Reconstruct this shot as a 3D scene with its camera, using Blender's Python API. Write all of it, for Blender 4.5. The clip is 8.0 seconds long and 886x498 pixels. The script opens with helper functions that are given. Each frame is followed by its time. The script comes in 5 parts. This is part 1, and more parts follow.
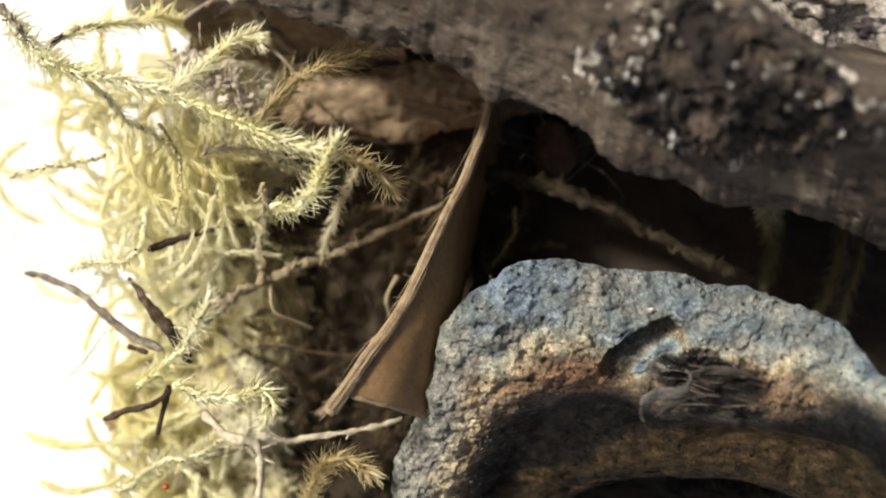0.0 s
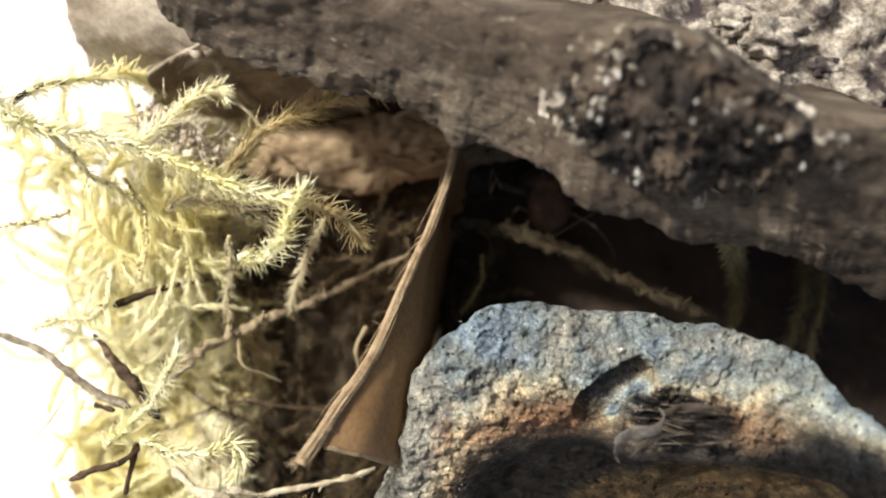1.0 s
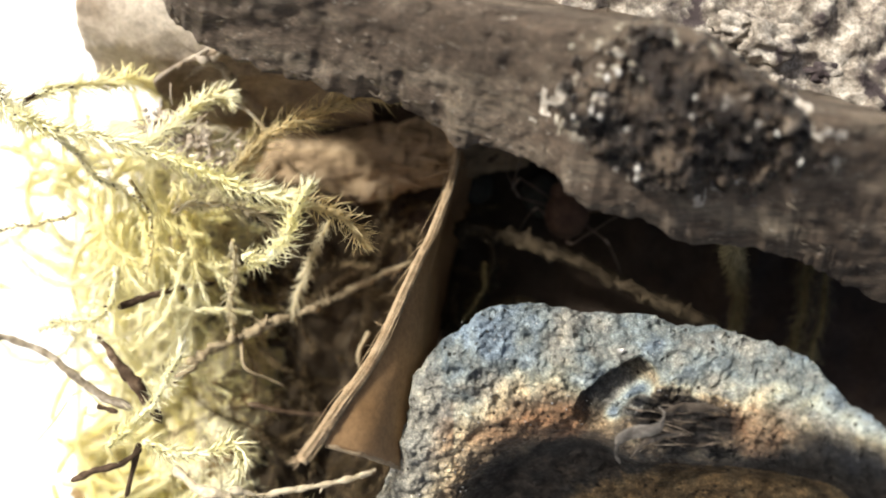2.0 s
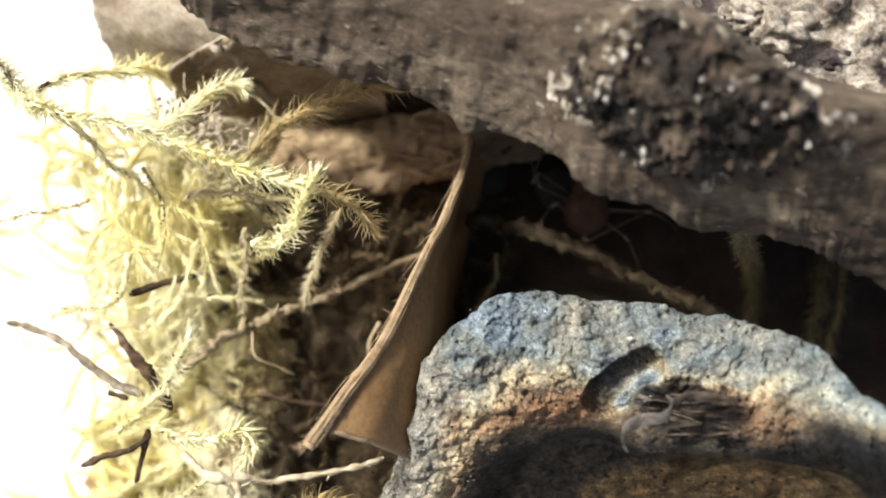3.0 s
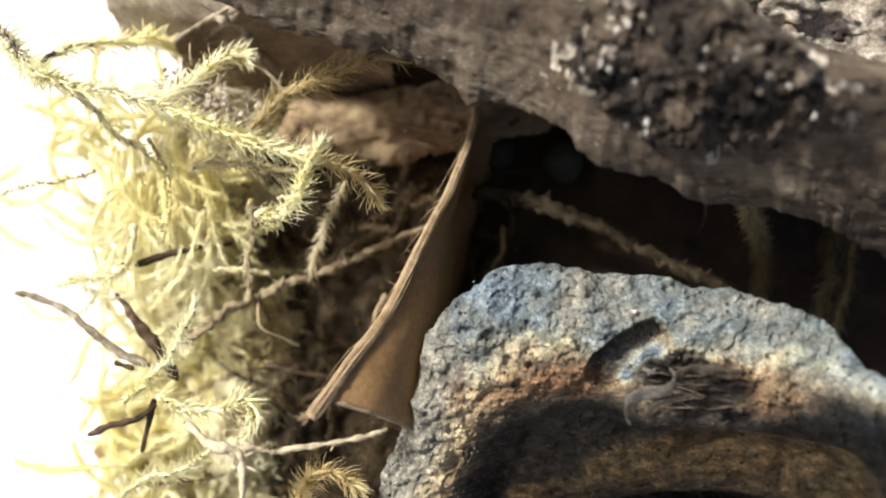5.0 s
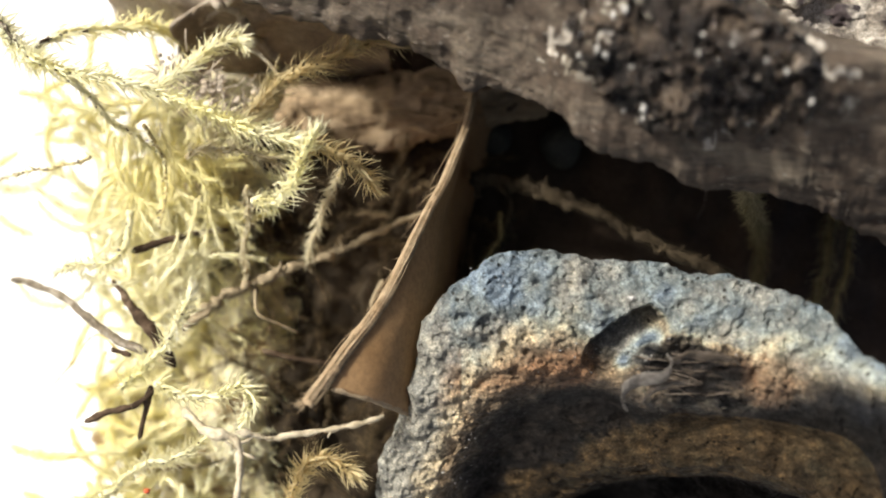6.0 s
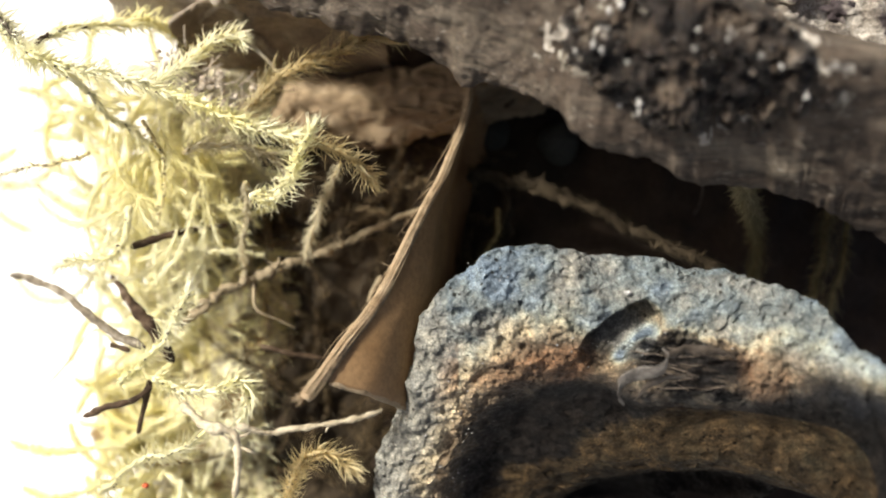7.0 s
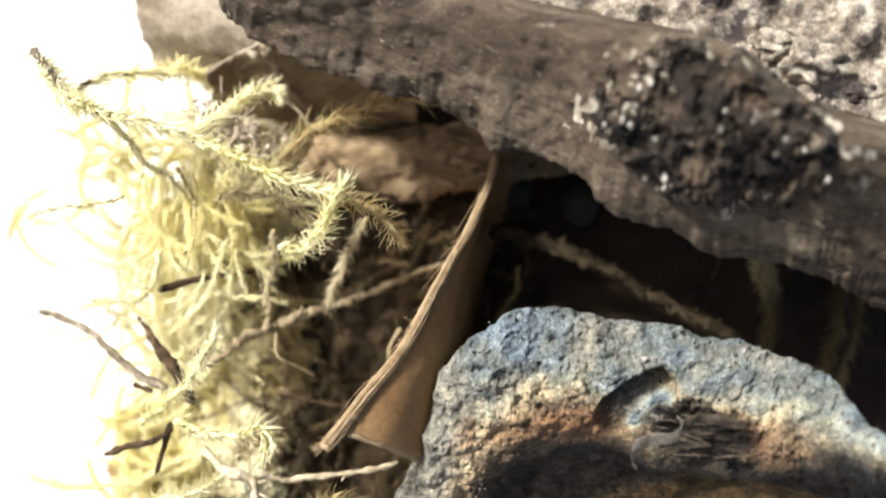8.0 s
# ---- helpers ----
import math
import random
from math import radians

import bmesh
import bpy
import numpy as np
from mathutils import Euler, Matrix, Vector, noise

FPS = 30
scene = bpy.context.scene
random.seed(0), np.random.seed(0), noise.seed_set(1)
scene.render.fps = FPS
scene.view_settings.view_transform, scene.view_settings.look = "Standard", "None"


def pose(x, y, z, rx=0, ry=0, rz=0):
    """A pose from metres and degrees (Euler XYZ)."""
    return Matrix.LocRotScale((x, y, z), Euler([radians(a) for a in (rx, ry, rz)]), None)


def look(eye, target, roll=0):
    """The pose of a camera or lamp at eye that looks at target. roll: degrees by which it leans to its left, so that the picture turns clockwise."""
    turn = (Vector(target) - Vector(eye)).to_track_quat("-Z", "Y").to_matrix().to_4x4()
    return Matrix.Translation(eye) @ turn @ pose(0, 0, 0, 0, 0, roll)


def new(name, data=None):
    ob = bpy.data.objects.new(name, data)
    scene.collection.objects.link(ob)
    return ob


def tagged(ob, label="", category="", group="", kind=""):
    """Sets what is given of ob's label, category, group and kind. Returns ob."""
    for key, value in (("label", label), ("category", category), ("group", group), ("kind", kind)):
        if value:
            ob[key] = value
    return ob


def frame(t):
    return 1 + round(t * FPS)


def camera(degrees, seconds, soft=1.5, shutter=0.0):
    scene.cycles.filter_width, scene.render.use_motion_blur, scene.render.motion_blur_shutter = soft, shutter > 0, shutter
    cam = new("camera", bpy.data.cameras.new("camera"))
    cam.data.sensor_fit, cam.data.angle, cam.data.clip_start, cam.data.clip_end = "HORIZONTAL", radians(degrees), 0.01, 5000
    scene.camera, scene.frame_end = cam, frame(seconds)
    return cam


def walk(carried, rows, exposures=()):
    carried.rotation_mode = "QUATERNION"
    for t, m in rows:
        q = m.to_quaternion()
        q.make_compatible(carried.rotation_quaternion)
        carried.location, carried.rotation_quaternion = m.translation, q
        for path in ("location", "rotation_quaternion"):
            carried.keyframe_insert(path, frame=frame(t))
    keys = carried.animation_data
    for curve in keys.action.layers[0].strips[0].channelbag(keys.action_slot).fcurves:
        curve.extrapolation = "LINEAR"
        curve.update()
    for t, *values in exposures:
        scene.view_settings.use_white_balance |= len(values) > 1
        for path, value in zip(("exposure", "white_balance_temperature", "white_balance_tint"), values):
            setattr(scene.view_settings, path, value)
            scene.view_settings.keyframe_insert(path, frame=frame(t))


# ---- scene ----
# Lengths below are in millimetres; MM turns them into metres.
MM = 0.001

cam = camera(43.4, 8.0, soft=2.0, shutter=0.5)
cam.data.dof.use_dof, cam.data.dof.focus_distance, cam.data.dof.aperture_fstop = True, 0.157, 12.0
PATH = [
    (0.0, -2.734, 11.440, 196.432, -5.791, -0.121, 0.545),
    (0.2, -3.758, 9.612, 197.141, -4.960, -0.761, -0.213),
    (0.5, -3.852, 8.890, 197.828, -4.166, -1.223, -0.162),
    (0.6, -4.438, 8.220, 197.968, -3.511, -1.580, -0.118),
    (0.7, -3.895, 8.939, 197.158, -2.756, -1.697, -0.282),
    (0.8, -3.530, 9.431, 196.849, -2.680, -1.877, -0.444),
    (1.0, -3.776, 8.614, 196.802, -2.346, -2.211, -0.808),
    (1.2, -3.961, 7.467, 197.175, -1.918, -2.385, -0.863),
    (2.3, -3.043, 2.107, 198.247, -0.052, -1.517, -0.246),
    (2.5, -2.347, 1.196, 198.251, 0.052, -1.135, -0.148),
    (2.7, -1.789, 0.552, 198.039, 0.096, -0.891, -0.160),
    (3.0, -0.595, 0.161, 197.960, 0.194, -0.423, -0.115),
    (3.5, 0.000, 0.000, 198.000, 0.000, 0.000, 0.000),
    (4.0, 0.556, -0.330, 197.889, -0.304, 0.262, 0.067),
    (4.5, 1.107, -0.491, 197.678, -0.682, 0.503, 0.031),
    (5.0, 1.489, -0.426, 197.437, -1.047, 0.562, 0.131),
    (5.2, 1.833, -0.098, 197.194, -1.317, 0.706, 0.093),
    (6.3, 2.216, -0.277, 196.982, -1.874, 0.577, 0.048),
    (6.5, 2.434, -0.775, 197.250, -1.791, 0.592, 0.045),
    (7.0, 2.394, -0.790, 197.679, -1.862, 0.593, 0.052),
    (7.2, 1.994, -0.677, 198.104, -1.860, 0.532, 0.046),
    (7.5, 0.675, 0.455, 198.864, -1.538, 0.704, 0.664),
    (7.7, -0.189, 1.504, 199.729, -1.270, 0.914, 1.959),
    (7.9, -0.434, 1.710, 200.950, -0.290, 0.901, 2.412),
    (8.0, -0.007, 2.048, 201.272, 0.129, 0.970, 2.584),
]
walk(cam, [(t, pose(x * MM, y * MM, z * MM, rx, ry, rz)) for t, x, y, z, rx, ry, rz in PATH],
     exposures=[(0.0, 0.36), (0.5, 0.51), (1.0, 0.72), (2.5, 0.93), (3.5, 0.85), (5.0, 0.76), (6.5, 0.74), (7.0, 0.75), (8.0, 0.93)])

# ---- light: soft sun from one side through haze, open sky ----
SUN_ELEVATION, SUN_AZIMUTH = 44.0, -52.0      # degrees; azimuth clockwise from +y
world = bpy.data.worlds.new("sky")
scene.world = world
world.use_nodes = True
wn = world.node_tree.nodes
sky = wn.new("ShaderNodeTexSky")
sky.sky_type, sky.sun_disc = "NISHITA", False
sky.sun_elevation, sky.sun_rotation = radians(SUN_ELEVATION), radians(SUN_AZIMUTH)
sky.air_density, sky.dust_density, sky.ozone_density = 0.7, 7.0, 0.6
wn["Background"].inputs["Strength"].default_value = 0.06
world.node_tree.links.new(sky.outputs[0], wn["Background"].inputs["Color"])
sun = new("sun", bpy.data.lights.new("sun", "SUN"))
sun.data.energy, sun.data.angle, sun.data.color = 4.0, radians(7), (1.0, 0.96, 0.88)
ce, se = math.cos(radians(SUN_ELEVATION)), math.sin(radians(SUN_ELEVATION))
sun.matrix_world = look((ce * math.sin(radians(SUN_AZIMUTH)), ce * math.cos(radians(SUN_AZIMUTH)), se), (0, 0, 0))


# ---- materials ----
def nodes_of(name):
    m = bpy.data.materials.new(name)
    m.use_nodes = True
    return m, m.node_tree.nodes, m.node_tree.links


def ramp_node(n, stops):
    r = n.new("ShaderNodeValToRGB")
    while len(r.color_ramp.elements) < len(stops):
        r.color_ramp.elements.new(0.5)
    for e, (at, c) in zip(r.color_ramp.elements, stops):
        e.position, e.color = at, (*c, 1)
    return r


def noise_node(n, l, per_mm, detail=6.0, rough=0.6, stretch=None, turn=0.0):
    co = n.new("ShaderNodeTexCoord")
    mp = n.new("ShaderNodeMapping")
    l.new(co.outputs["Object"], mp.inputs["Vector"])
    mp.inputs["Scale"].default_value = stretch or (1, 1, 1)
    mp.inputs["Rotation"].default_value = (0, 0, radians(turn))
    t = n.new("ShaderNodeTexNoise")
    t.inputs["Scale"].default_value = per_mm * 1000.0
    t.inputs["Detail"].default_value = detail
    t.inputs["Roughness"].default_value = rough
    l.new(mp.outputs["Vector"], t.inputs["Vector"])
    return t


def mix_node(n, l, kind, fac, a, b):
    m = n.new("ShaderNodeMix")
    m.data_type, m.blend_type = "RGBA", kind
    for sock, value in ((m.inputs[0], fac), (m.inputs[6], a), (m.inputs[7], b)):
        if isinstance(value, (int, float)):
            sock.default_value = value
        elif isinstance(value, tuple):
            sock.default_value = (*value, 1)
        else:
            l.new(value, sock)
    return m.outputs[2]


def surface(name, stops, coarse, fine, rough=0.85, bump=0.4, bump_mm=0.2, stretch=None, turn=0.0, specular=0.3,
            island=0.0, through_light=0.0, blotch=None, fine_mix=0.5, streak=None, fleck=None):
    """Colour ramp over coarse noise, darkened and lightened by fine noise, with bump from the fine noise."""
    m, n, l = nodes_of(name)
    b = n["Principled BSDF"]
    big = noise_node(n, l, coarse, 5, 0.6, stretch, turn)
    small = noise_node(n, l, fine, 8, 0.68, stretch, turn)
    r = ramp_node(n, stops)
    l.new(big.outputs["Fac"], r.inputs["Fac"])
    col = r.outputs["Color"]
    g = ramp_node(n, [(0.36, (0.30, 0.29, 0.28)), (0.62, (1.0, 1.0, 1.0))])
    l.new(small.outputs["Fac"], g.inputs["Fac"])
    col = mix_node(n, l, "MULTIPLY", fine_mix, col, g.outputs["Color"])
    if blotch:
        spot = noise_node(n, l, blotch[0], 4, 0.55)
        sr = ramp_node(n, [(blotch[1], (0, 0, 0)), (blotch[1] + 0.08, (1, 1, 1))])
        l.new(spot.outputs["Fac"], sr.inputs["Fac"])
        col = mix_node(n, l, "MIX", sr.outputs["Color"], col, blotch[2])
    for size, edge, tone in fleck or ():
        dots = noise_node(n, l, size, 5, 0.7, (0.45, 1.2, 1.2), turn)
        dr = ramp_node(n, [(edge, (0, 0, 0)), (edge + 0.10, (0.8, 0.8, 0.8))])
        l.new(dots.outputs["Fac"], dr.inputs["Fac"])
        col = mix_node(n, l, "MIX", dr.outputs["Color"], col, tone)
    if streak:
        lines = noise_node(n, l, streak, 5, 0.65, (0.07, 1.3, 1.3), turn)
        lr = ramp_node(n, [(0.36, (0.74, 0.73, 0.72)), (0.5, (1.0, 1.0, 1.0)), (0.64, (1.35, 1.32, 1.28))])
        l.new(lines.outputs["Fac"], lr.inputs["Fac"])
        col = mix_node(n, l, "MULTIPLY", 1.0, col, lr.outputs["Color"])
    if island:
        geo = n.new("ShaderNodeNewGeometry")
        ir = ramp_node(n, [(0.0, (1 - island, 1 - island, 1 - 1.1 * island)), (1.0, (1.0, 1.0, 1.0))])
        l.new(geo.outputs["Random Per Island"], ir.inputs["Fac"])
        col = mix_node(n, l, "MULTIPLY", 1.0, col, ir.outputs["Color"])
    l.new(col, b.inputs["Base Color"])
    b.inputs["Roughness"].default_value = rough
    b.inputs["Specular IOR Level"].default_value = specular
    bp = n.new("ShaderNodeBump")
    bp.inputs["Strength"].default_value = bump
    bp.inputs["Distance"].default_value = bump_mm * MM
    l.new(small.outputs["Fac"], bp.inputs["Height"])
    l.new(bp.outputs["Normal"], b.inputs["Normal"])
    if through_light:
        tr = n.new("ShaderNodeBsdfTranslucent")
        l.new(col, tr.inputs["Color"])
        ms = n.new("ShaderNodeMixShader")
        ms.inputs[0].default_value = through_light
        l.new(b.outputs[0], ms.inputs[1])
        l.new(tr.outputs[0], ms.inputs[2])
        l.new(ms.outputs[0], n["Material Output"].inputs["Surface"])
    return m


GROUND = surface("pale_ground", [(0.3, (0.82, 0.81, 0.77)), (0.7, (0.90, 0.89, 0.87))], 0.02, 0.4, 0.9, 0.3, 0.3)
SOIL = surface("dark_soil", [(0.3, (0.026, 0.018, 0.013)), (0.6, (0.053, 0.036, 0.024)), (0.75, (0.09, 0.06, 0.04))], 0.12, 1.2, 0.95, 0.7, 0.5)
BARK = surface("grey_bark", [(0.28, (0.068, 0.049, 0.034)), (0.5, (0.106, 0.079, 0.057)), (0.68, (0.205, 0.167, 0.126))], 0.14, 3.0, 0.7, 1.0, 0.35,
               stretch=(0.4, 1.4, 1.4), turn=21, blotch=(0.22, 0.62, (0.095, 0.070, 0.050)), fine_mix=0.8, streak=1.5,
               fleck=((0.10, 0.56, (0.155, 0.128, 0.094)), (1.1, 0.60, (0.36, 0.33, 0.28))))
CRUST = surface("black_crust", [(0.36, (0.006, 0.004, 0.003)), (0.5, (0.022, 0.0155, 0.011)), (0.64, (0.12, 0.09, 0.063))], 0.16, 1.8, 0.3, 1.0, 0.5, specular=0.42)
SLIVER = surface("pale_bark_fibre", [(0.3, (0.09, 0.074, 0.056)), (0.7, (0.17, 0.142, 0.11))], 0.4, 2.0, 0.75, 0.5, 0.2)
PALEBARK = surface("whitish_bark", [(0.3, (0.26, 0.225, 0.18)), (0.5, (0.50, 0.45, 0.38)), (0.7, (0.80, 0.76, 0.68))], 0.4, 1.5, 0.8, 0.8, 0.3, island=0.5)
GRAIN = surface("pale_grain", [(0.3, (0.40, 0.38, 0.34)), (0.7, (0.75, 0.73, 0.70))], 0.6, 3.0, 0.45, 0.4, 0.1, island=0.4)
ROTTEN = surface("pale_rotten_wood", [(0.28, (0.09, 0.072, 0.062)), (0.45, (0.34, 0.295, 0.24)), (0.66, (0.80, 0.74, 0.64))], 0.35, 1.6, 0.7, 1.0, 0.6,
                 blotch=(0.14, 0.54, (0.055, 0.042, 0.043)), fine_mix=0.8)
# blotches put the shade of small holes into the wood's colour
TANWOOD = surface("tan_decayed_wood", [(0.3, (0.16, 0.108, 0.062)), (0.5, (0.32, 0.232, 0.138)), (0.7, (0.47, 0.365, 0.24))], 0.15, 1.1, 0.85, 0.5, 0.4,
                  stretch=(0.5, 1.6, 1.0), turn=-8, blotch=(0.3, 0.63, (0.05, 0.028, 0.017)), fine_mix=0.35)
LEAF = surface("dry_leaf_face", [(0.3, (0.285, 0.165, 0.072)), (0.7, (0.41, 0.258, 0.128))], 0.08, 1.2, 0.55, 0.35, 0.15, through_light=0.08, fine_mix=0.4)
FIBRE = surface("leaf_fibre", [(0.3, (0.40, 0.28, 0.16)), (0.7, (0.60, 0.47, 0.31))], 0.5, 3.0, 0.7, 0.3, 0.1, island=0.45, through_light=0.15)
LITTER = surface("pale_leaf_litter", [(0.35, (0.30, 0.235, 0.165)), (0.62, (0.62, 0.55, 0.45))], 0.05, 1.0, 0.65, 0.3, 0.2, through_light=0.3)
# the leaf litter again, shade under the bark put into its colour
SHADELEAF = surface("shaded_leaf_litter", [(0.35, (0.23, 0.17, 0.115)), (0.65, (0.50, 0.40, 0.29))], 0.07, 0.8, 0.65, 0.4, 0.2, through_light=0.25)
MOSSLEAF = surface("moss_leaf", [(0.38, (0.94, 0.87, 0.44)), (0.62, (0.97, 0.94, 0.70))], 0.04, 1.5, 0.5, 0.1, 0.05, island=0.16, through_light=0.3, fine_mix=0.05)
MOSSPALE = surface("moss_leaf_cream", [(0.38, (0.95, 0.91, 0.56)), (0.62, (0.97, 0.95, 0.76))], 0.05, 1.5, 0.45, 0.1, 0.05, island=0.10, through_light=0.28, fine_mix=0.05)
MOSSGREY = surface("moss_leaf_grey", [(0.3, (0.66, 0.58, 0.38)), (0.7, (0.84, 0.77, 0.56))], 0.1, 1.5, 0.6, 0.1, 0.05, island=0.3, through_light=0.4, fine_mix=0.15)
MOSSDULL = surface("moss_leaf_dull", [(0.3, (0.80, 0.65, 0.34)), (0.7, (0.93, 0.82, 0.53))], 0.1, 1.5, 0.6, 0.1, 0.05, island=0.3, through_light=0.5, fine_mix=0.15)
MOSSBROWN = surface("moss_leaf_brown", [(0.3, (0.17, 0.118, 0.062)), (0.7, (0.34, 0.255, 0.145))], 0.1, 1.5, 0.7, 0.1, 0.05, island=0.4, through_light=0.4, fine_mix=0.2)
# shaded copy of the moss leaf: the hollow's shade put into its colour
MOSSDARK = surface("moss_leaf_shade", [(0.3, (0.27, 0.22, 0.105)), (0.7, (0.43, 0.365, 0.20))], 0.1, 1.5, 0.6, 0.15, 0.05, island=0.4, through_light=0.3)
MOSSSTEM = surface("moss_stem", [(0.3, (0.50, 0.38, 0.14)), (0.7, (0.78, 0.68, 0.36))], 0.4, 2.5, 0.6, 0.4, 0.1, blotch=(1.6, 0.60, (0.10, 0.05, 0.02)))
ROOT = surface("hairy_root", [(0.3, (0.22, 0.17, 0.10)), (0.7, (0.42, 0.345, 0.22))], 0.4, 2.5, 0.8, 0.6, 0.2)
BROWNROOT = surface("brown_root", [(0.3, (0.036, 0.025, 0.013)), (0.7, (0.074, 0.054, 0.029))], 0.4, 2.2, 0.85, 0.7, 0.3)
# copy of the hairy root with the hollow's shade put into its colour
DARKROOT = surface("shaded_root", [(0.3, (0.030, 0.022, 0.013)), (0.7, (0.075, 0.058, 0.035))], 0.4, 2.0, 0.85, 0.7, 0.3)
PALESTALK = surface("pale_stalk", [(0.3, (0.42, 0.35, 0.23)), (0.7, (0.72, 0.64, 0.47))], 0.4, 1.8, 0.8, 0.7, 0.3)
TWIG = surface("grey_twig", [(0.3, (0.10, 0.08, 0.056)), (0.5, (0.21, 0.175, 0.125)), (0.7, (0.52, 0.47, 0.38))], 0.5, 1.5, 0.8, 0.9, 0.3)
DARKTWIG = surface("dark_twig", [(0.3, (0.036, 0.024, 0.016)), (0.55, (0.10, 0.067, 0.043)), (0.7, (0.24, 0.18, 0.125))], 0.5, 1.5, 0.85, 0.9, 0.3, specular=0.1)
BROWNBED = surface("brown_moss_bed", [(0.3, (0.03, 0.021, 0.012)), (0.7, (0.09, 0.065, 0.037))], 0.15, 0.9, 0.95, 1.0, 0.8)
BED = surface("moss_bed", [(0.3, (0.74, 0.64, 0.36)), (0.7, (0.93, 0.88, 0.66))], 0.12, 0.9, 0.9, 0.8, 0.6, through_light=0.4, fine_mix=0.4, blotch=(0.14, 0.55, (0.33, 0.23, 0.11)))
SKIN = surface("harvestman_skin", [(0.3, (0.062, 0.034, 0.022)), (0.7, (0.135, 0.080, 0.052))], 0.4, 2.0, 0.75, 0.6, 0.2)
LEG = surface("harvestman_leg", [(0.3, (0.11, 0.08, 0.058)), (0.7, (0.21, 0.155, 0.12))], 0.6, 3.0, 0.5, 0.2, 0.05)
KNEE = surface("harvestman_knee", [(0.3, (0.28, 0.215, 0.16)), (0.7, (0.42, 0.34, 0.27))], 0.6, 3.0, 0.4, 0.2, 0.05)
PEBBLE = surface("dim_pebble", [(0.3, (0.045, 0.045, 0.038)), (0.7, (0.075, 0.075, 0.062))], 0.2, 1.5, 0.8, 0.3, 0.2)
MOULD = surface("whitish_mould", [(0.3, (0.60, 0.50, 0.38)), (0.7, (0.92, 0.83, 0.70))], 0.2, 1.5, 0.9, 0.3, 0.2, through_light=0.3)
RED = surface("red_seed", [(0.3, (0.45, 0.07, 0.02)), (0.7, (0.60, 0.12, 0.04))], 0.6, 3.0, 0.4, 0.2, 0.05)
FLAKE = surface("horny_flake", [(0.3, (0.045, 0.034, 0.025)), (0.5, (0.10, 0.078, 0.058)), (0.68, (0.22, 0.185, 0.15))], 0.3, 1.4, 0.4, 1.0, 0.4, through_light=0.08, stretch=(0.5, 1.5, 1), turn=-15)
PALEFLAKE = surface("pale_horny_flake", [(0.3, (0.13, 0.115, 0.10)), (0.7, (0.36, 0.335, 0.30))], 0.5, 1.8, 0.35, 0.8, 0.2, through_light=0.4)
GLINT = surface("glassy_crystal", [(0.3, (0.45, 0.44, 0.42)), (0.7, (0.78, 0.78, 0.78))], 0.6, 3.0, 0.18, 0.2, 0.05, specular=0.6, island=0.5)


def crumb_material():
    """Each crumb has its own shade, from black to tan."""
    m, n, l = nodes_of("crust_crumb")
    b = n["Principled BSDF"]
    geo = n.new("ShaderNodeNewGeometry")
    r = ramp_node(n, [(0.0, (0.006, 0.004, 0.003)), (0.40, (0.014, 0.010, 0.007)), (0.66, (0.042, 0.030, 0.021)), (0.86, (0.13, 0.097, 0.068)), (0.97, (0.17, 0.14, 0.11)), (1.0, (0.32, 0.29, 0.26))])
    l.new(geo.outputs["Random Per Island"], r.inputs["Fac"])
    fine = noise_node(n, l, 1.8, 6, 0.65)
    g = ramp_node(n, [(0.36, (0.4, 0.4, 0.4)), (0.62, (1.0, 1.0, 1.0))])
    l.new(fine.outputs["Fac"], g.inputs["Fac"])
    l.new(mix_node(n, l, "MULTIPLY", 0.8, r.outputs["Color"], g.outputs["Color"]), b.inputs["Base Color"])
    b.inputs["Roughness"].default_value = 0.24
    b.inputs["Specular IOR Level"].default_value = 0.5
    bp = n.new("ShaderNodeBump")
    bp.inputs["Strength"].default_value = 0.8
    bp.inputs["Distance"].default_value = 0.3 * MM
    l.new(fine.outputs["Fac"], bp.inputs["Height"])
    l.new(bp.outputs["Normal"], b.inputs["Normal"])
    return m


CRUMB = crumb_material()


